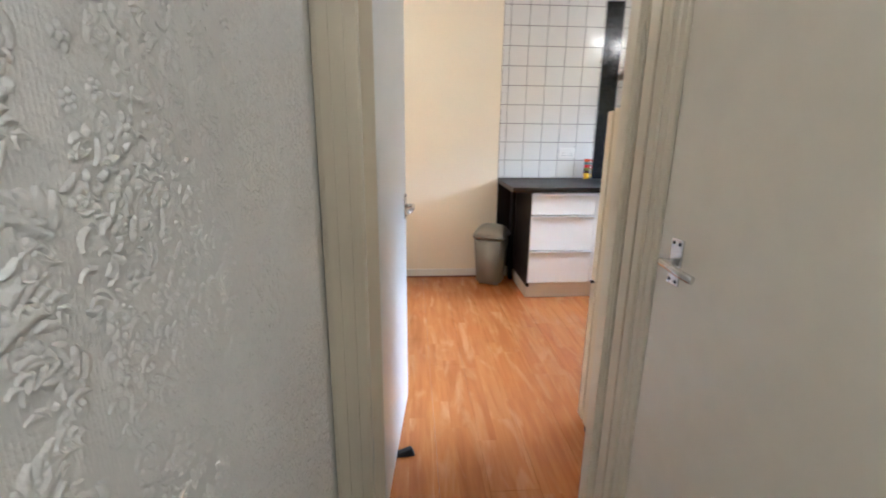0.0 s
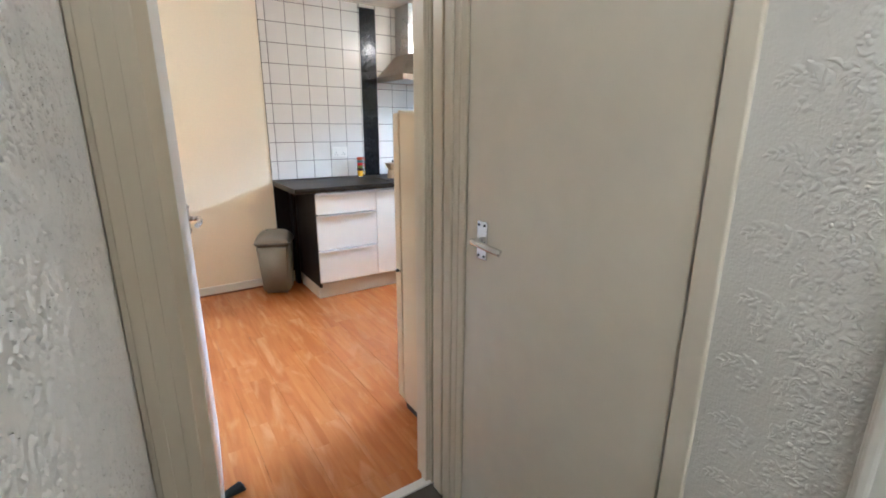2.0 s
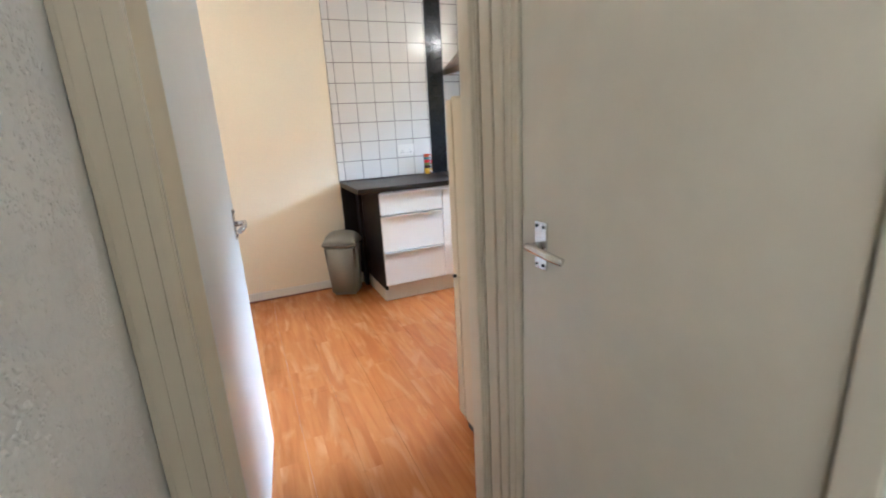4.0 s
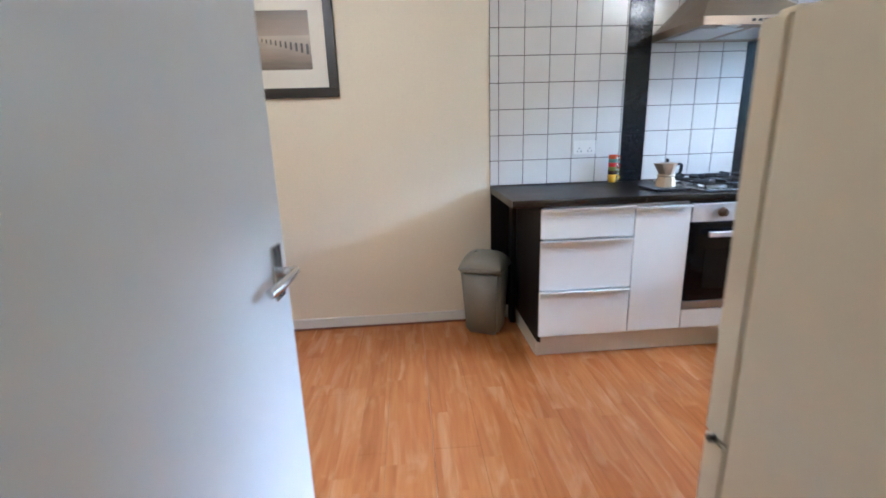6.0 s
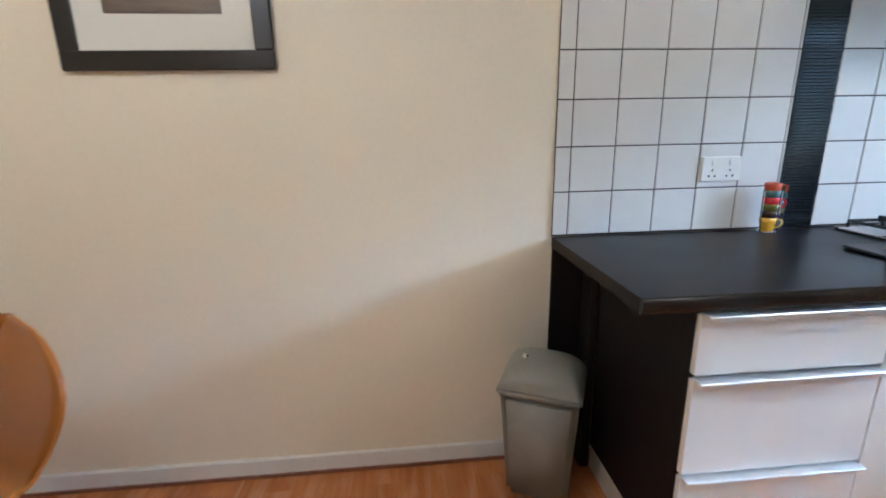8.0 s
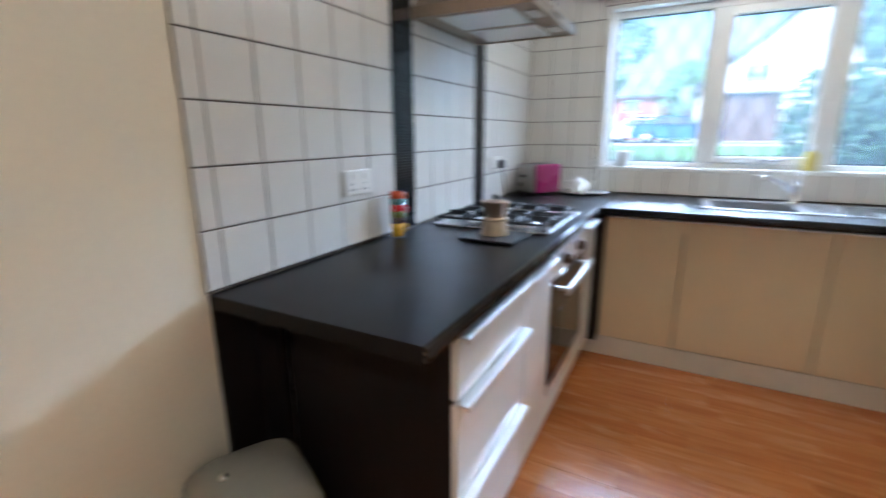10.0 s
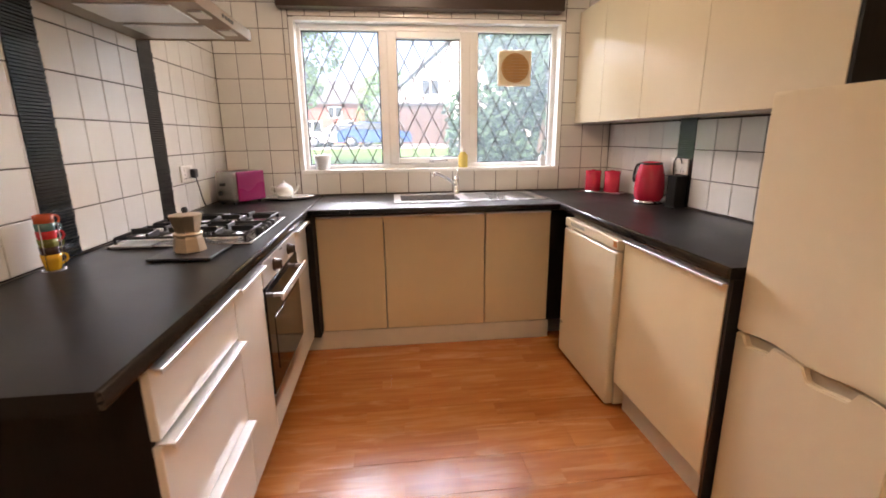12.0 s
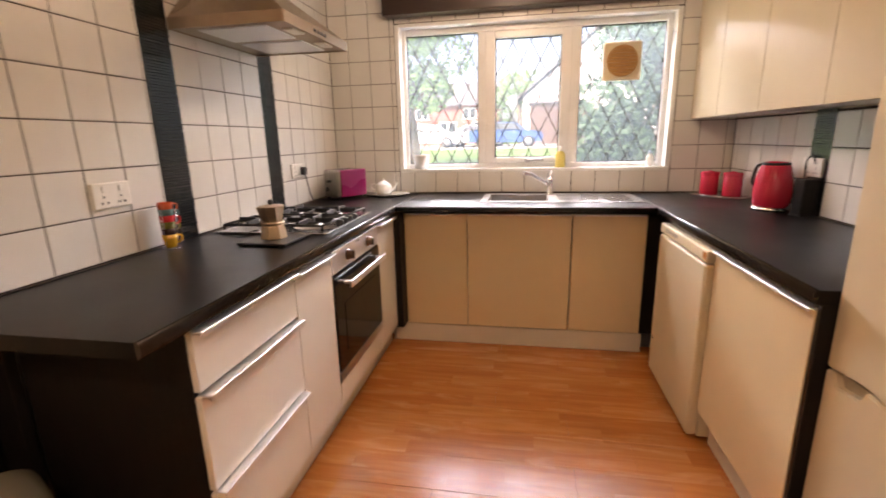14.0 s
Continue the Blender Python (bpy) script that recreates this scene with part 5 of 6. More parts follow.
for i in range(6):
    a = i * 1.05
    tip = Vector((0.07 * math.cos(a), 0.07 * math.sin(a), 0.30 + 0.035 * (i % 3)))
    stem = part("stem", tube(arc([(0.01 * math.cos(a), 0.01 * math.sin(a), 0.03), (0.025 * math.cos(a), 0.025 * math.sin(a), 0.17), tip], 4), 0.003, 6), leaf_green, vase)
    bm = bmesh.new()
    for k in range(9):
        b = k * 0.7
        leaf_blade(bm, tip, (math.cos(b), math.sin(b), 0.75), 0.042, 0.013)
    part("flower_head", bm, petal, stem, "yellow petals")
for i in range(12):
    a = i * 2.4
    bm = bmesh.new()
    leaf_blade(bm, (0.02 * math.cos(a), 0.02 * math.sin(a), 0.16), (math.cos(a) * 0.45, math.sin(a) * 0.45, 1.3), 0.30 + 0.02 * (i % 4), 0.022)
    part("leaf", bm, leaf_green, vase)

# ---- ceiling lights ----
bar = thing("spotlight_bar", "steel ceiling bar with three warm spotlights", "ceiling light", 1.52, -1.28, 0)
part("bar", box(-0.40, 0.40, -0.025, 0.025, TOP - 0.022, TOP - 0.001, 0.005), steel, bar)
for sx, sy in SPOTS:
    lx = sx - 1.52
    head = part("spot_head", lathe([(0.012, TOP - 0.020), (0.014, TOP - 0.06), (0.036, TOP - 0.075), (0.040, TOP - 0.115)], 24, lx, 0), steel, bar)
    part("bulb", lathe([(0.0, TOP - 0.112), (0.034, TOP - 0.112), (0.0, TOP - 0.116)], 24, lx, 0), bulb_glow, head, "glowing warm bulb")
for name, lx, ly, lab in (("ceiling_lamp", -1.28, -1.27, "glowing glass ceiling lamp over the table"), ("hall_lamp", -0.45, -4.40, "glowing glass ceiling lamp in hall")):
    cl = thing(name, lab, "ceiling light", lx, ly, 0)
    part("rose", lathe([(0.05, TOP - 0.001), (0.05, TOP - 0.02), (0.015, TOP - 0.03), (0.012, TOP - 0.10), (0, TOP - 0.10)], 24), white_china, cl)
    part("shade", lathe([(0.03, TOP - 0.05), (0.09, TOP - 0.07), (0.10, TOP - 0.10), (0.094, TOP - 0.10), (0.085, TOP - 0.073), (0.028, TOP - 0.055)], 28), white_china, cl)

# ---- outside the window ----
grass_mat = material("lawn_grass", (0.10, 0.19, 0.035), 0.9, vary=0.35, scale=6, bump=0.5, bump_scale=40, big=0.3)
road_mat = material("asphalt", (0.055, 0.055, 0.058), 0.85, vary=0.2, scale=20, big=0.3)
pave_mat = material("pale_paving", (0.36, 0.34, 0.31), 0.85, vary=0.15, scale=5, big=0.4)
brick_mat = material("red_brick_wall", (0.30, 0.105, 0.075), 0.85, vary=0.25, scale=14, big=0.6)
render_mat = material("pale_render", (0.62, 0.58, 0.53), 0.85, vary=0.1, scale=4, big=0.5)
slate_mat = material("grey_roof_slate", (0.13, 0.12, 0.12), 0.7, vary=0.25, scale=6)
brown_boards = material("brown_timber_boards", (0.10, 0.052, 0.032), 0.7, vary=0.3, scale=5, stretch=(1, 3, 0.2))
bark = material("tree_bark", (0.13, 0.09, 0.06), 0.9, vary=0.3, scale=25, bump=0.6)
leaf_light = material("light_green_leaves", (0.12, 0.22, 0.05), 0.55, vary=0.45, scale=4, big=1.5)
leaf_dark = material("dark_green_leaves", (0.029, 0.068, 0.026), 0.75, vary=0.55, scale=7, big=2.5)
dark_glass = material("dark_window_glass", (0.04, 0.05, 0.06), 0.08, vary=0.2)
car_blue = material("blue_car_paint", (0.03, 0.09, 0.28), 0.25, vary=0.04, coat=0.5)
car_white = material("white_car_paint", (0.75, 0.76, 0.78), 0.25, vary=0.03, coat=0.5)


def rise(x):
    """Height of the ground: level by the house, up a bank to the road."""
    if x < 6:
        return -0.25
    return -0.25 + 1.0 * min(1.0, (x - 6) / 17.0)


bm = bmesh.new()
xs = [-60, 2.74, 6, 10, 14, 18, 23, 60, 160, 600]
prev = None
for gx in xs:
    row = [bm.verts.new((gx, gy, rise(gx) - 0.02)) for gy in (-500, -60, -20, 20, 60, 500)]
    if prev:
        for k in range(5):
            bm.faces.new((prev[k], row[k], row[k + 1], prev[k + 1]))
    prev = row
structure("ground", bm, grass_mat, "mown green lawn rising to the road", "grass")
structure("road", box(25, 32, -120, 120, 0.66, 0.745), road_mat, "grey asphalt residential road", "road")
structure("pavement", box(23.4, 24.9, -120, 120, 0.66, 0.80, 0.01), pave_mat, "pale concrete pavement beside the road", "pavement")
structure("pavement_far", box(32.1, 34.5, -120, 120, 0.66, 0.80, 0.01), pave_mat, "pale concrete pavement across the road", "pavement")


def house(label, x, y0, y1, depth, eaves, ridge, wall_mat, windows, gable_to_road=False, group="houses across the road"):
    h = thing("house", label, "house", group=group)
    z = 0.7
    part("wall", box(x, x + depth, y0, y1, z, eaves), wall_mat, h)
    bm = bmesh.new()
    if gable_to_road:
        m = (y0 + y1) / 2
        a = [bm.verts.new(c) for c in ((x - 0.3, y0 - 0.4, eaves - 0.15), (x - 0.3, m, ridge), (x - 0.3, y1 + 0.4, eaves - 0.15))]
        b = [bm.verts.new(c) for c in ((x + depth, y0 - 0.4, eaves - 0.15), (x + depth, m, ridge), (x + depth, y1 + 0.4, eaves - 0.15))]
        g = bmesh.new()
        q = [g.verts.new(c) for c in ((x, y0, eaves), (x, y1, eaves), (x, m, ridge - 0.25), (x + 0.2, y0, eaves), (x + 0.2, y1, eaves), (x + 0.2, m, ridge - 0.25))]
        for f in ((0, 2, 1), (3, 4, 5), (0, 3, 5, 2), (1, 2, 5, 4), (0, 1, 4, 3)):
            g.faces.new([q[i] for i in f])
        part("gable", g, wall_mat, h)
    else:
        a = [bm.verts.new(c) for c in ((x - 0.4, y0 - 0.3, eaves - 0.1), (x + depth / 2, y0 - 0.3, ridge), (x + depth + 0.4, y0 - 0.3, eaves - 0.1))]
        b = [bm.verts.new(c) for c in ((x - 0.4, y1 + 0.3, eaves - 0.1), (x + depth / 2, y1 + 0.3, ridge), (x + depth + 0.4, y1 + 0.3, eaves - 0.1))]
    c = [bm.verts.new(v.co + Vector((0, 0, 0.18))) for v in a + b]
    quads = ((a[0], a[1], b[1], b[0]), (a[1], a[2], b[2], b[1]), (c[0], c[1], c[4], c[3]), (c[1], c[2], c[5], c[4]), (a[0], b[0], c[3], c[0]), (a[2], b[2], c[5], c[2]), (a[0], a[1], c[1], c[0]), (a[1], a[2], c[2], c[1]), (b[0], b[1], c[4], c[3]), (b[1], b[2], c[5], c[4]))
    for f in quads:
        bm.faces.new(f)
    bmesh.ops.recalc_face_normals(bm, faces=bm.faces)
    part("roof", bm, slate_mat, h)
    for wy, wz, ww, wh in windows:
        w = part("window", box(x - 0.05, x + 0.02, wy - ww / 2, wy + ww / 2, wz, wz + wh), upvc, h)
        for s in (-1, 1):
            part("pane", box(x - 0.06, x - 0.04, wy + s * ww / 4 - ww / 5, wy + s * ww / 4 + ww / 5, wz + 0.1, wz + wh - 0.1), dark_glass, w)
    return h


house("red brick terraced house with white windows across road", 42, 1.0, 14.5, 8, 4.3, 6.4, brick_mat, [(2.6, 1.5, 1.4, 1.3), (5.6, 1.5, 1.6, 1.3), (9.0, 1.5, 1.4, 1.3), (12.2, 1.5, 1.4, 1.3), (3.6, 3.0, 1.2, 1.0), (8.0, 3.0, 1.2, 1.0), (12.0, 3.0, 1.2, 1.0)])
house("pale rendered gable-ended house behind the bush", 36, -12.5, -1.2, 8, 4.2, 9.2, render_mat, [(-4.4, 4.4, 1.4, 1.2)], True)
g = thing("garage", "dark brown boarded garage beside the pale house", "garage")
part("wall", box(33.2, 35.6, -5.5, -1.75, 0.75, 3.55), brown_boards, g)
part("door", box(33.12, 33.2, -4.9, -2.4, 0.78, 3.0, 0.01), brown_boards, g)
part("roof", box(33.0, 35.8, -5.7, -1.6, 3.55, 3.70, 0.02), slate_mat, g)


def car(label, paint, x, y, turn):
    c = thing("car", label, "car", x, y, 0.745, turn, group="parked cars")
    prof = [(-2.05, 0.30), (-2.08, 0.62), (-1.95, 0.86), (-1.15, 0.95), (-0.55, 1.38), (0.75, 1.44), (1.55, 1.02), (2.02, 0.95), (2.08, 0.55), (2.05, 0.30)]
    bm = bmesh.new()
    rows = []
    for s, w in ((-1, 0.80), (-1, 0.86), (1, 0.86), (1, 0.80)):
        rows.append([bm.verts.new((px, s * w * (0.86 if pz > 1.2 else 1.0), pz)) for px, pz in prof])
    for a, b in zip(rows, rows[1:]):
        for i in range(len(prof)):
            j = (i + 1) % len(prof)
            bm.faces.new((a[i], a[j], b[j], b[i]))
    bm.faces.new(rows[0])
    bm.faces.new(list(reversed(rows[-1])))
    bmesh.ops.recalc_face_normals(bm, faces=bm.faces)
    part("body", bm, paint, c)
    for s in (-1, 1):
        g = bmesh.new()
        y0 = s * 0.80
        q = [g.verts.new(v) for v in ((-0.95, s * 0.865, 0.98), (-0.50, y0 * 0.93, 1.32), (0.70, y0 * 0.93, 1.36), (1.20, s * 0.865, 1.02))]
        q += [g.verts.new(v.co + Vector((0, s * 0.012, 0))) for v in q]
        for f in ((0, 1, 2, 3), (4, 7, 6, 5), (0, 4, 5, 1), (1, 5, 6, 2), (2, 6, 7, 3), (3, 7, 4, 0)):
            g.faces.new([q[i] for i in f])
        bmesh.ops.recalc_face_normals(g, faces=g.faces)
        part("side_window", g, dark_glass, c)
        for wx in (-1.3, 1.3):
            bm = lathe([(0.0, -0.09), (0.30, -0.09), (0.32, -0.05), (0.32, 0.09), (0.28, 0.10), (0.0, 0.10)], 20)
            bm.transform(pose(wx, s * 0.79, 0.32, 90, 0, 0))
            wheel = part("wheel", bm, rubber, c)
            bm = lathe([(0.0, 0.0), (0.20, 0.0), (0.20, 0.02), (0.0, 0.03)], 16)
            bm.transform(pose(wx, s * 0.86, 0.32, -90 * s, 0, 0))
            part("rim", bm, alu, wheel)
    return c


car("blue parked hatchback car on the road", car_blue, 26.4, -0.3, 90)
car("white parked car on the road", car_white, 27.0, 4.4, 90)
car("white parked car further along the road", car_white, 30.5, 1.6, 90)


def foliage(blobs, count, size, seed):
    """Many small leaf quads on uneven clumps: blobs of (x, y, z, rx, ry, rz)."""
    r = random.Random(seed)
    verts, faces = [], []
    for i in range(count):
        bx, by, bz, rx, ry, rz = blobs[r.randrange(len(blobs))]
        v = Vector((r.gauss(0, 1), r.gauss(0, 1), r.gauss(0, 1))).normalized() * r.uniform(0.55, 1.05) ** 0.5
        c = Vector((bx + v.x * rx, by + v.y * ry, bz + v.z * rz))
        a = Vector((r.uniform(-1, 1), r.uniform(-1, 1), r.uniform(-1, 1))).normalized()
        b = a.orthogonal().normalized()
        s = size * r.uniform(0.6, 1.4)
        k = len(verts)
        verts += [c - a * s, c + b * s * 0.5, c + a * s, c - b * s * 0.5]
        faces.append((k, k + 1, k + 2, k + 3))
    me = bpy.data.meshes.new("leaves")
    me.from_pydata([tuple(v) for v in verts], [], faces)
    return me


def tree(name, label, category, x, y, z, trunk, blobs, count, size, mat, seed):
    t = thing(name, label, category, x, y, z)
    part("trunk", tube(trunk[0], trunk[1], 12), bark, t)
    for bx, by, bz, *_ in blobs[:5]:
        part("limb", tube(arc([trunk[0][-2], ((trunk[0][-2][0] + bx) / 2, (trunk[0][-2][1] + by) / 2, (trunk[0][-2][2] + bz) / 2 + 0.05), (bx, by, bz)], 3), [0.06, 0.055, 0.05, 0.045, 0.04, 0.03, 0.02], 8), bark, t)
    me = foliage(blobs, count, size, seed)
    me.materials.append(mat)
    ob = new("crown", me)
    ob.parent = t
    return t


rg = random.Random(11)
blobs = [(rg.uniform(-1.5, 1.5), rg.uniform(-1.3, 1.6), 3.4 + rg.uniform(-1.0, 2.0), rg.uniform(0.5, 0.9), rg.uniform(0.5, 0.9), rg.uniform(0.35, 0.7)) for _ in range(34)]
tree("tree", "leafy light green tree on the lawn", "tree", 13.0, 1.85, rise(13.0) - 0.03, ([(0, 0, 0), (0.05, 0.02, 1.0), (0.0, 0.1, 2.0), (0.1, 0.0, 2.9)], [0.16, 0.13, 0.10, 0.06]), blobs, 14500, 0.085, leaf_light, 5)
blobs = [(rg.uniform(-0.4, 0.4), rg.uniform(-1.5, 0.72), rg.uniform(0.35, 3.1), rg.uniform(0.25, 0.5), rg.uniform(0.22, 0.42), rg.uniform(0.25, 0.5)) for _ in range(92)]
blobs = [b for b in blobs if b[2] < 3.0 - 1.6 * max(0.0, b[1] + 0.05)]
tree("bush", "large dark green leafy bush near the window", "bush", 5.6, -2.75, -0.27, ([(0, -0.4, 0), (0.02, -0.38, 0.4), (0, -0.4, 0.9), (0.03, -0.4, 1.3)], [0.07, 0.06, 0.05, 0.03]), blobs, 19000, 0.055, leaf_dark, 8)
rg = random.Random(21)
for hx, hy in ((38, 18), (39, -1.0), (50, -3.0)):
    blobs = [(rg.uniform(-1.8, 1.8), rg.uniform(-1.8, 1.8), 3.6 + rg.uniform(-1.2, 1.6), rg.uniform(0.7, 1.2), rg.uniform(0.7, 1.2), rg.uniform(0.6, 1.0)) for _ in range(12)]
    tree("tree", "green tree between houses across the road", "tree", hx, hy, 0.70, ([(0, 0, 0), (0.05, 0, 1.4), (0, 0.1, 2.6), (0.1, 0, 3.6)], [0.2, 0.17, 0.13, 0.08]), blobs, 2200, 0.16, leaf_light, int(hx))

# ---- embossed wallpaper relief ----
def relief(name, parent, u0, u1, v0, v1, to_world, seed, cell=0.027):
    """Raised flowers, scrolls and dots, in three vertical bands that repeat across the paper."""
    r = random.Random(seed)
    verts, faces = [], []

    def dome(u, v, rad, h, n=7):
        k = len(verts)
        e, a0 = r.uniform(0.75, 1.3), r.uniform(0, 3)
        verts.append((u, v, h))
        for q, hh in ((0.50, h * 0.86), (0.86, h * 0.36), (1.22, -0.0001)):
            for i in range(n):
                a = 2 * math.pi * i / n + a0
                verts.append((u + rad * q * math.cos(a), v + rad * e * q * math.sin(a), hh))
        for i in range(n):
            j = (i + 1) % n
            faces.append((k, k + 1 + i, k + 1 + j))
            for c in (0, n):
                faces.append((k + c + 1 + i, k + c + 1 + n + i, k + c + 1 + n + j, k + c + 1 + j))

    def leaf(u, v, turn, length, width, curl, h):
        k = len(verts)
        n = 7
        for i in range(n + 1):
            t = i / n
            a = turn + curl * t
            u += math.cos(a) * length / n
            v += math.sin(a) * length / n
            w = width * math.sin(math.pi * min(0.96, 0.08 + 0.9 * t)) ** 0.8
            du, dv = -math.sin(a) * w, math.cos(a) * w
            verts.extend([(u + du * c, v + dv * c, hh * h - 0.0001) for c, hh in ((-1.5, 0), (-1.0, 0.35), (-0.45, 0.85), (0.1, 1.0), (0.6, 0.8), (1.1, 0.25), (1.5, 0))])
        for i in range(n):
            for c in range(6):
                q = k + 7 * i + c
                faces.append((q, q + 1, q + 8, q + 7))

    def acanthus(u, v, s, size):
        """A big drooping leaf of plump overlapping lobes along a curved spine."""
        a = math.pi / 2 - s * r.uniform(0.2, 0.6)
        for k in range(7):
            t = k / 6
            w = size * (0.34 - 0.20 * t)
            for side in (-1, 1):
                leaf(u, v, a + side * r.uniform(0.8, 1.2), w * r.uniform(0.9, 1.3), w * 0.28, -side * r.uniform(0.6, 1.2), 0.0022 - 0.0006 * t)
            dome(u, v, w * 0.24, 0.0022)
            u += math.cos(a) * size * 0.16
            v += math.sin(a) * size * 0.16
            a -= s * 0.34

    def spray(u, v, size):
        """A bunch of buds and small curled leaves, none alike."""
        for k in range(r.randint(11, 15)):
            d, b = size * math.sqrt(r.random()), r.uniform(0, 2 * math.pi)
            p, q = u + d * math.cos(b), v + d * math.sin(b)
            kind = r.random()
            if kind < 0.42:
                leaf(p, q, r.uniform(0, 2 * math.pi), r.uniform(0.012, 0.028), r.uniform(0.0022, 0.0040), r.choice((-1, 1)) * r.uniform(0.8, 2.2), r.uniform(0.0011, 0.0020))
            else:
                dome(p, q, r.uniform(0.0026, 0.0066), r.uniform(0.0012, 0.0022))

    def rosette(u, v, s):
        n = r.choice((5, 6))
        a0 = r.uniform(0, 1)
        dome(u, v, 0.0036 * s, 0.0024)
        for i in range(n):
            a = a0 + 2 * math.pi * i / n
            dome(u + 0.0080 * s * math.cos(a), v + 0.0080 * s * math.sin(a), 0.0040 * s, 0.0018)

    period = 0.31
    b = math.floor(u0 / period)
    while b * period < u1:
        base = b * period
        for k in range(24):                                    # ribbed ground
            q = base + 0.004 + k * 0.0050
            if u0 < q < u1:
                kk = len(verts)
                verts.extend([(q - 0.0013, v0, 0.0), (q, v0, 0.00025), (q + 0.0013, v0, 0.0), (q - 0.0013, v1, 0.0), (q, v1, 0.00025), (q + 0.0013, v1, 0.0)])
                faces.extend([(kk, kk + 1, kk + 4, kk + 3), (kk + 1, kk + 2, kk + 5, kk + 4)])
        v = v0 + r.uniform(0, 0.1)
        while v < v1:                                          # acanthus on ribs
            for s, du in ((1, 0.030), (-1, 0.088)):
                q = base + du + r.uniform(-0.006, 0.006)
                if u0 + 0.06 < q < u1 - 0.07:
                    acanthus(q, v + (0.055 if s > 0 else 0.0), s, r.uniform(0.062, 0.075))
                    spray(q + s * 0.018, v - 0.012 + (0.055 if s > 0 else 0.0), 0.016)
            v += 0.115
        for column in range(6):                                # flower bunches
            q0 = base + 0.136 + column * 0.033
            v = v0 + r.uniform(0, 0.03)
            while v < v1:
                q = q0 + r.uniform(-0.006, 0.006)
                if u0 + 0.02 < q < u1 - 0.05:
                    if r.random() < 0.2:
                        rosette(q, v, r.uniform(0.8, 1.2))
                    else:
                        spray(q, v, r.uniform(0.015, 0.023))
                v += r.uniform(0.034, 0.046)
        b += 1
    me = bpy.data.meshes.new(name)
    me.from_pydata([to_world(*p) for p in verts], [], faces)
    for p in me.polygons:
        p.use_smooth = True
    me.materials.append(paper)
    ob = new(name, me)
    ob.parent = parent
    return tagged(ob, "raised floral relief of white embossed wallpaper", "", kind="stuff")


relief("relief", wall_hall_west, -4.02, HALL_FACE - 0.024, 0.25, 2.05, lambda u, v, h: (HALL_W + 1.45 * h, u, v), 3)
relief("relief", wall_hall_east, PORT_N + 0.03, CUP_S - 0.02, 0.25, 2.05, lambda u, v, h: (HALL_E - 0.85 * h, u, v), 4)


# ---- floor planks ----
def slab_mesh(name, w, l, t, ch, mat):
    """A flat piece centred on its middle, with chamfered top edges; z = 0 is its face."""
    x, y = w / 2, l / 2
    v = [(-x, -y, -t), (x, -y, -t), (x, y, -t), (-x, y, -t), (-x, -y, -ch), (x, -y, -ch), (x, y, -ch), (-x, y, -ch), (-x + ch, -y + ch, 0), (x - ch, -y + ch, 0), (x - ch, y - ch, 0), (-x + ch, y - ch, 0)]
    f = [(8, 9, 10, 11)]
    for i in range(4):
        j = (i + 1) % 4
        f += [(i, j, 4 + j, 4 + i), (4 + i, 4 + j, 8 + j, 8 + i)]
    me = bpy.data.meshes.new(name)
    me.from_pydata(v, [], f)
    me.materials.append(mat)
    return me


BW, BL = 0.1935, 1.285
rp = random.Random(7)
cache = {}


def piece(name, w, l, t, ch, mat):
    key = (name, round(w, 4), round(l, 4), mat.name)
    if key not in cache:
        cache[key] = slab_mesh(name, w, l, t, ch, mat)
    return cache[key]


x = WEST
while x < 2.05:
    w = min(BW, 2.10 - x)
    y = -2.69 - rp.choice((0.2, 0.45, 0.7, 0.95, 1.15))
    while y < 0.0:
        a, b = max(y, -2.69), min(y + BL, -0.001)
        if b - a > 0.02:
            ob = new("plank", piece("plank", w - 0.0007, b - a - 0.0007, 0.009, 0.0006, laminate_mat))
            ob.location = (x + w / 2, (a + b) / 2, 0)
            ob.parent = floor
        y += BL
    x += BW

# ---- wall tiles ----
PITCH, GAP = 0.153, 0.0042
rt = random.Random(9)


def cuts(a, b, first, pitch=PITCH):
    """Spans of tiles from a to b, with a joint at first."""
    lines = [a]
    p = first
    while p < a + 0.006:
        p += pitch
    while p < b - 0.006:
        lines.append(p)
        p += pitch
    lines.append(b)
    return list(zip(lines, lines[1:]))


def lay(wall, spans_u, spans_v, place, skip=None):
    for u0, u1 in spans_u:
        for v0, v1 in spans_v:
            if skip and skip((u0 + u1) / 2, (v0 + v1) / 2):
                continue
            if u1 - u0 < 0.010 or v1 - v0 < 0.010:
                continue
            ob = new("tile", piece("tile", u1 - u0 - GAP, v1 - v0 - GAP, 0.008, 0.0016, tile_glaze))
            ob.matrix_basis = place((u0 + u1) / 2, (v0 + v1) / 2) @ pose(0, 0, 0, rt.uniform(-0.35, 0.35), rt.uniform(-0.35, 0.35), 0)
            ob.parent = wall


def strips(wall, u0, u1, v0, v1, place):
    bm = bmesh.new()
    v = v0
    r = random.Random(int(u0 * 1000))
    while v < v1:
        add_box(bm, u0 + r.uniform(0, 0.0015), u1 - r.uniform(0, 0.0015), v + 0.0007, v + 0.0098, -0.010, r.uniform(-0.002, 0.0025), 0.0008, 1)
        v += 0.0108
    bm.transform(place)
    tagged(part("mosaic_strips", bm, strip_glass, wall), "stacked strips of glossy black mosaic glass", kind="stuff")


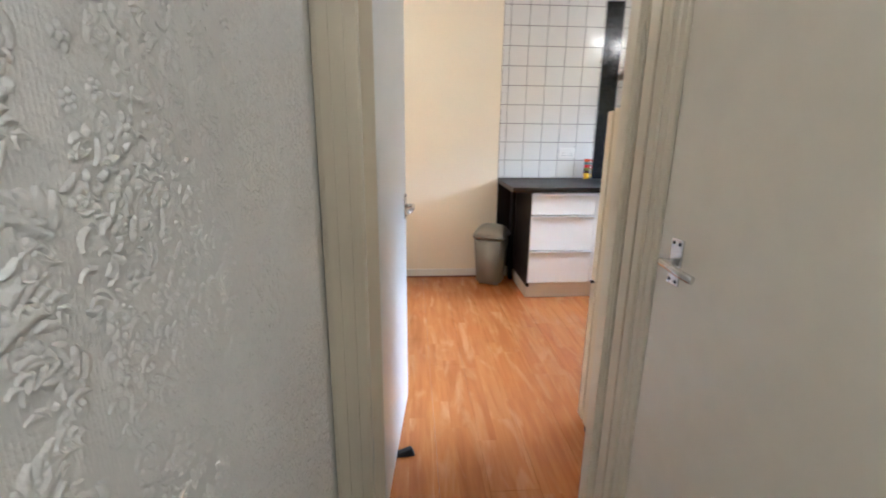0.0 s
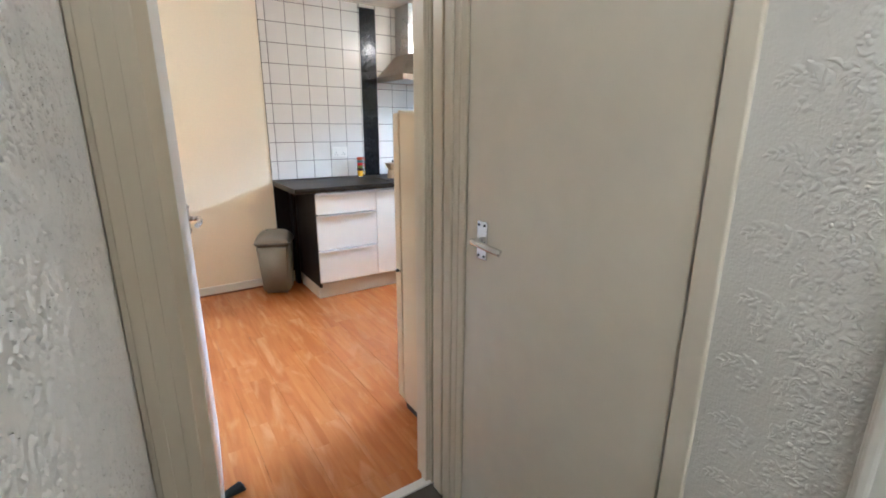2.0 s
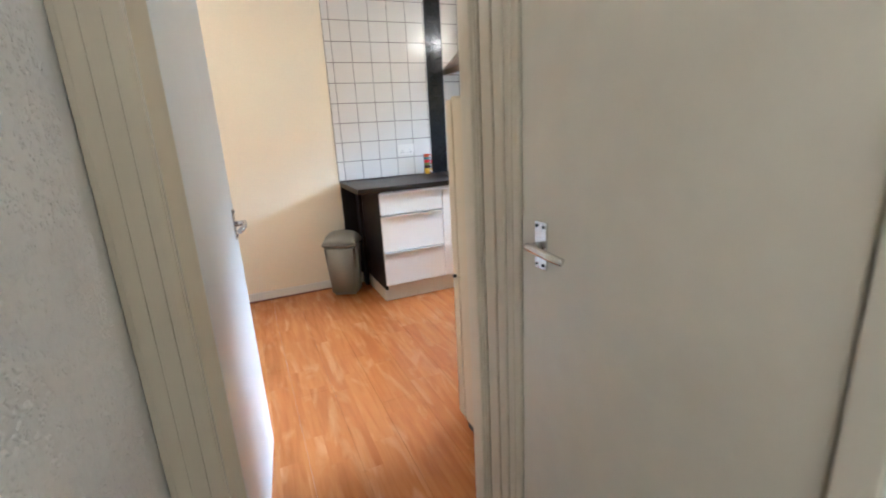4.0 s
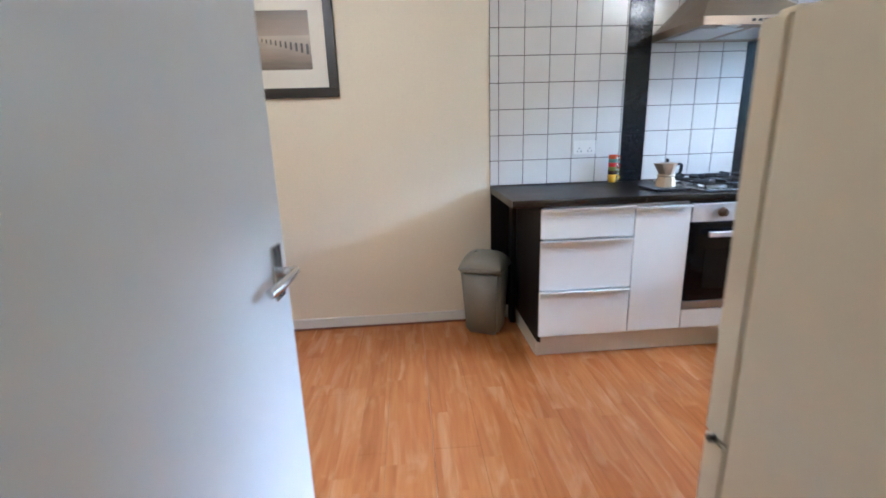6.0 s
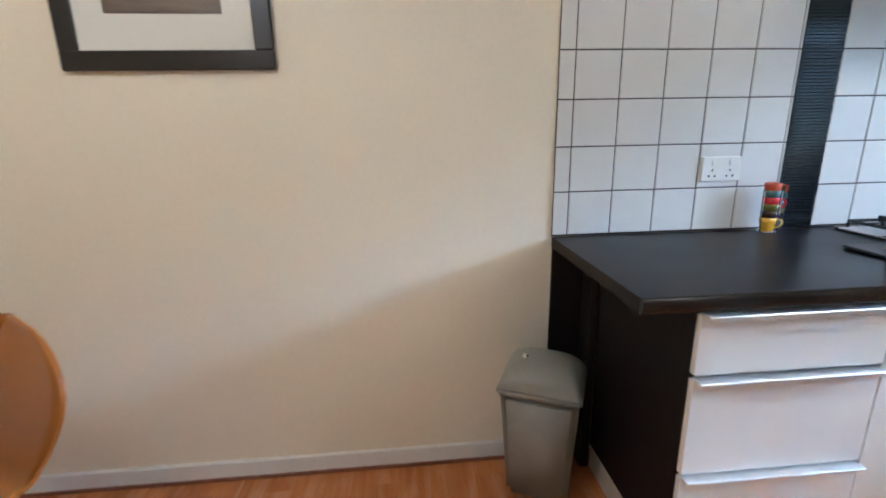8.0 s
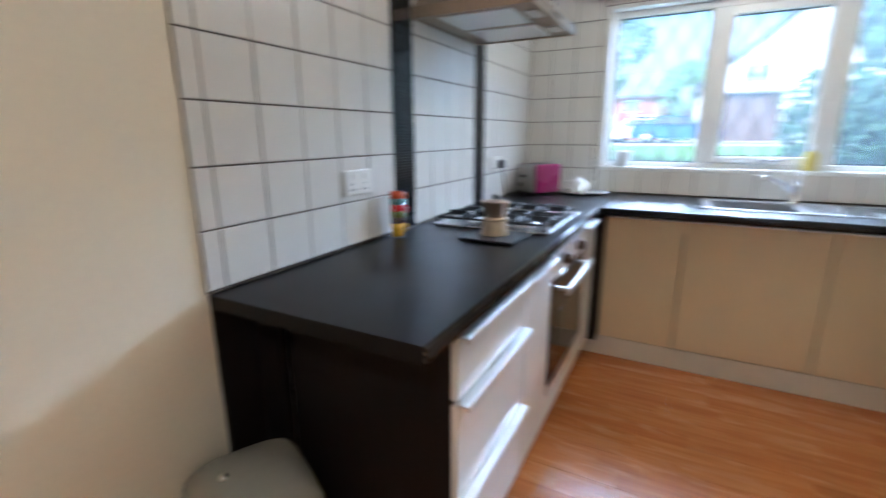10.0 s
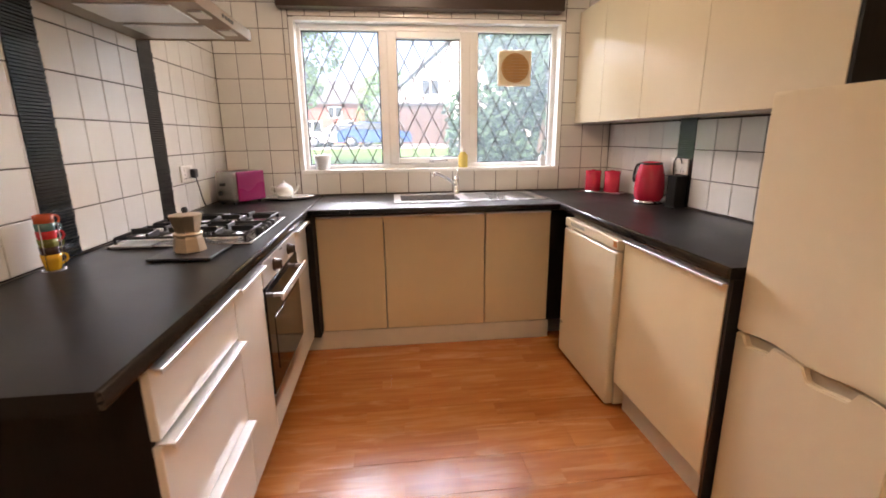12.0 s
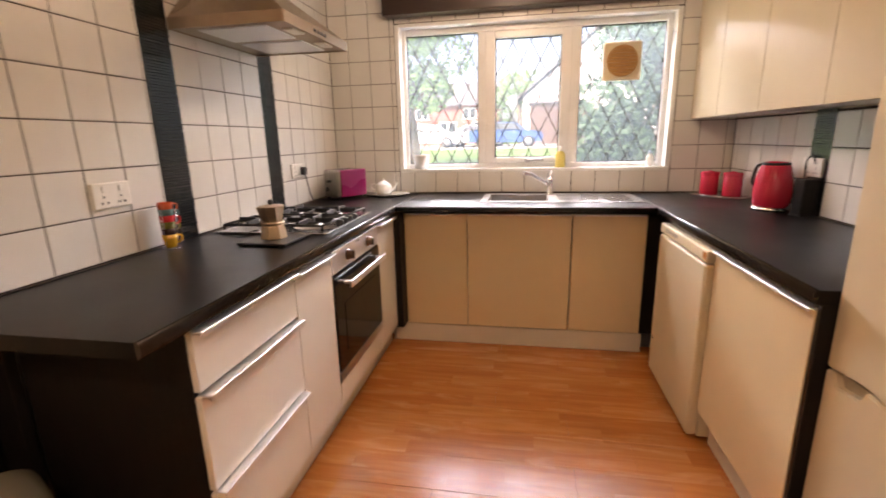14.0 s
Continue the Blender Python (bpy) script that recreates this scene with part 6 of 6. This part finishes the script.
rows = cuts(0.905, TOP - 0.004, 0.905)
north = lambda u, v: pose(u, -0.009, v, 90, 0, 0)
B1, B2 = (0.840, 0.988), (1.601, 1.732)
part("grout_bed", box(0.0, EAST, -0.0052, -0.001, 0.90, TOP - 0.003), grout, wall_north, "dark grout bed behind white tiles")
for span in (cuts(0.0, B1[0], 0.055, 0.1548), cuts(B1[1], B2[0], B1[1]), cuts(B2[1], EAST - 0.009, B2[1])):
    lay(wall_north, span, rows, north)
for a, b in (B1, B2):
    strips(wall_north, a, b, 0.902, 2.318, pose(0, -0.010, 0, 90, 0, 0))
    lay(wall_north, [(a, b)], [(2.320, TOP - 0.004)], north)

east = lambda u, v: pose(EAST - 0.009, -u, v, 90, 0, -90)
bm = box(EAST - 0.0052, EAST - 0.001, SOUTH, WIN_S, 0.90, TOP - 0.003)
add_box(bm, EAST - 0.0052, EAST - 0.001, WIN_N, -0.006, 0.90, TOP - 0.003)
add_box(bm, EAST - 0.0052, EAST - 0.001, WIN_S, WIN_N, 0.90, WIN_B)
add_box(bm, EAST - 0.0052, EAST - 0.001, WIN_S, WIN_N, WIN_T, TOP - 0.003)
part("grout_bed", bm, grout, wall_east, "dark grout bed behind white tiles")
below = [(0.905, WIN_B - 0.006)]
lay(wall_east, cuts(0.009, -WIN_N - 0.006, 0.149), rows, east)
lay(wall_east, cuts(-WIN_N - 0.004, -WIN_S + 0.004, 0.597, 0.1588), below, east)
lay(wall_east, cuts(-WIN_S + 0.006, -SOUTH - 0.009, 0.597 + 11 * 0.1588, 0.1588), rows, east)
lay(wall_east, cuts(-WIN_N - 0.004, -WIN_S + 0.004, 0.597, 0.1588), cuts(WIN_T + 0.006, TOP - 0.004, 2.129), east)

south = lambda u, v: pose(u, SOUTH + 0.009, v, 90, 0, 180)
part("grout_bed", box(0.46, EAST - 0.006, SOUTH + 0.001, SOUTH + 0.0052, 0.90, 1.372), grout, wall_south, "dark grout bed behind white tiles")
B3 = (1.578, 1.720)
low_rows = cuts(0.905, 1.372, 0.905)
lay(wall_south, cuts(0.46, B3[0], B3[0] - 7 * PITCH), low_rows, south)
lay(wall_south, cuts(B3[1], EAST - 0.010, B3[1]), low_rows, south)
strips(wall_south, -B3[1], -B3[0], 0.902, 1.371, pose(0, SOUTH + 0.010, 0, 90, 0, 180))
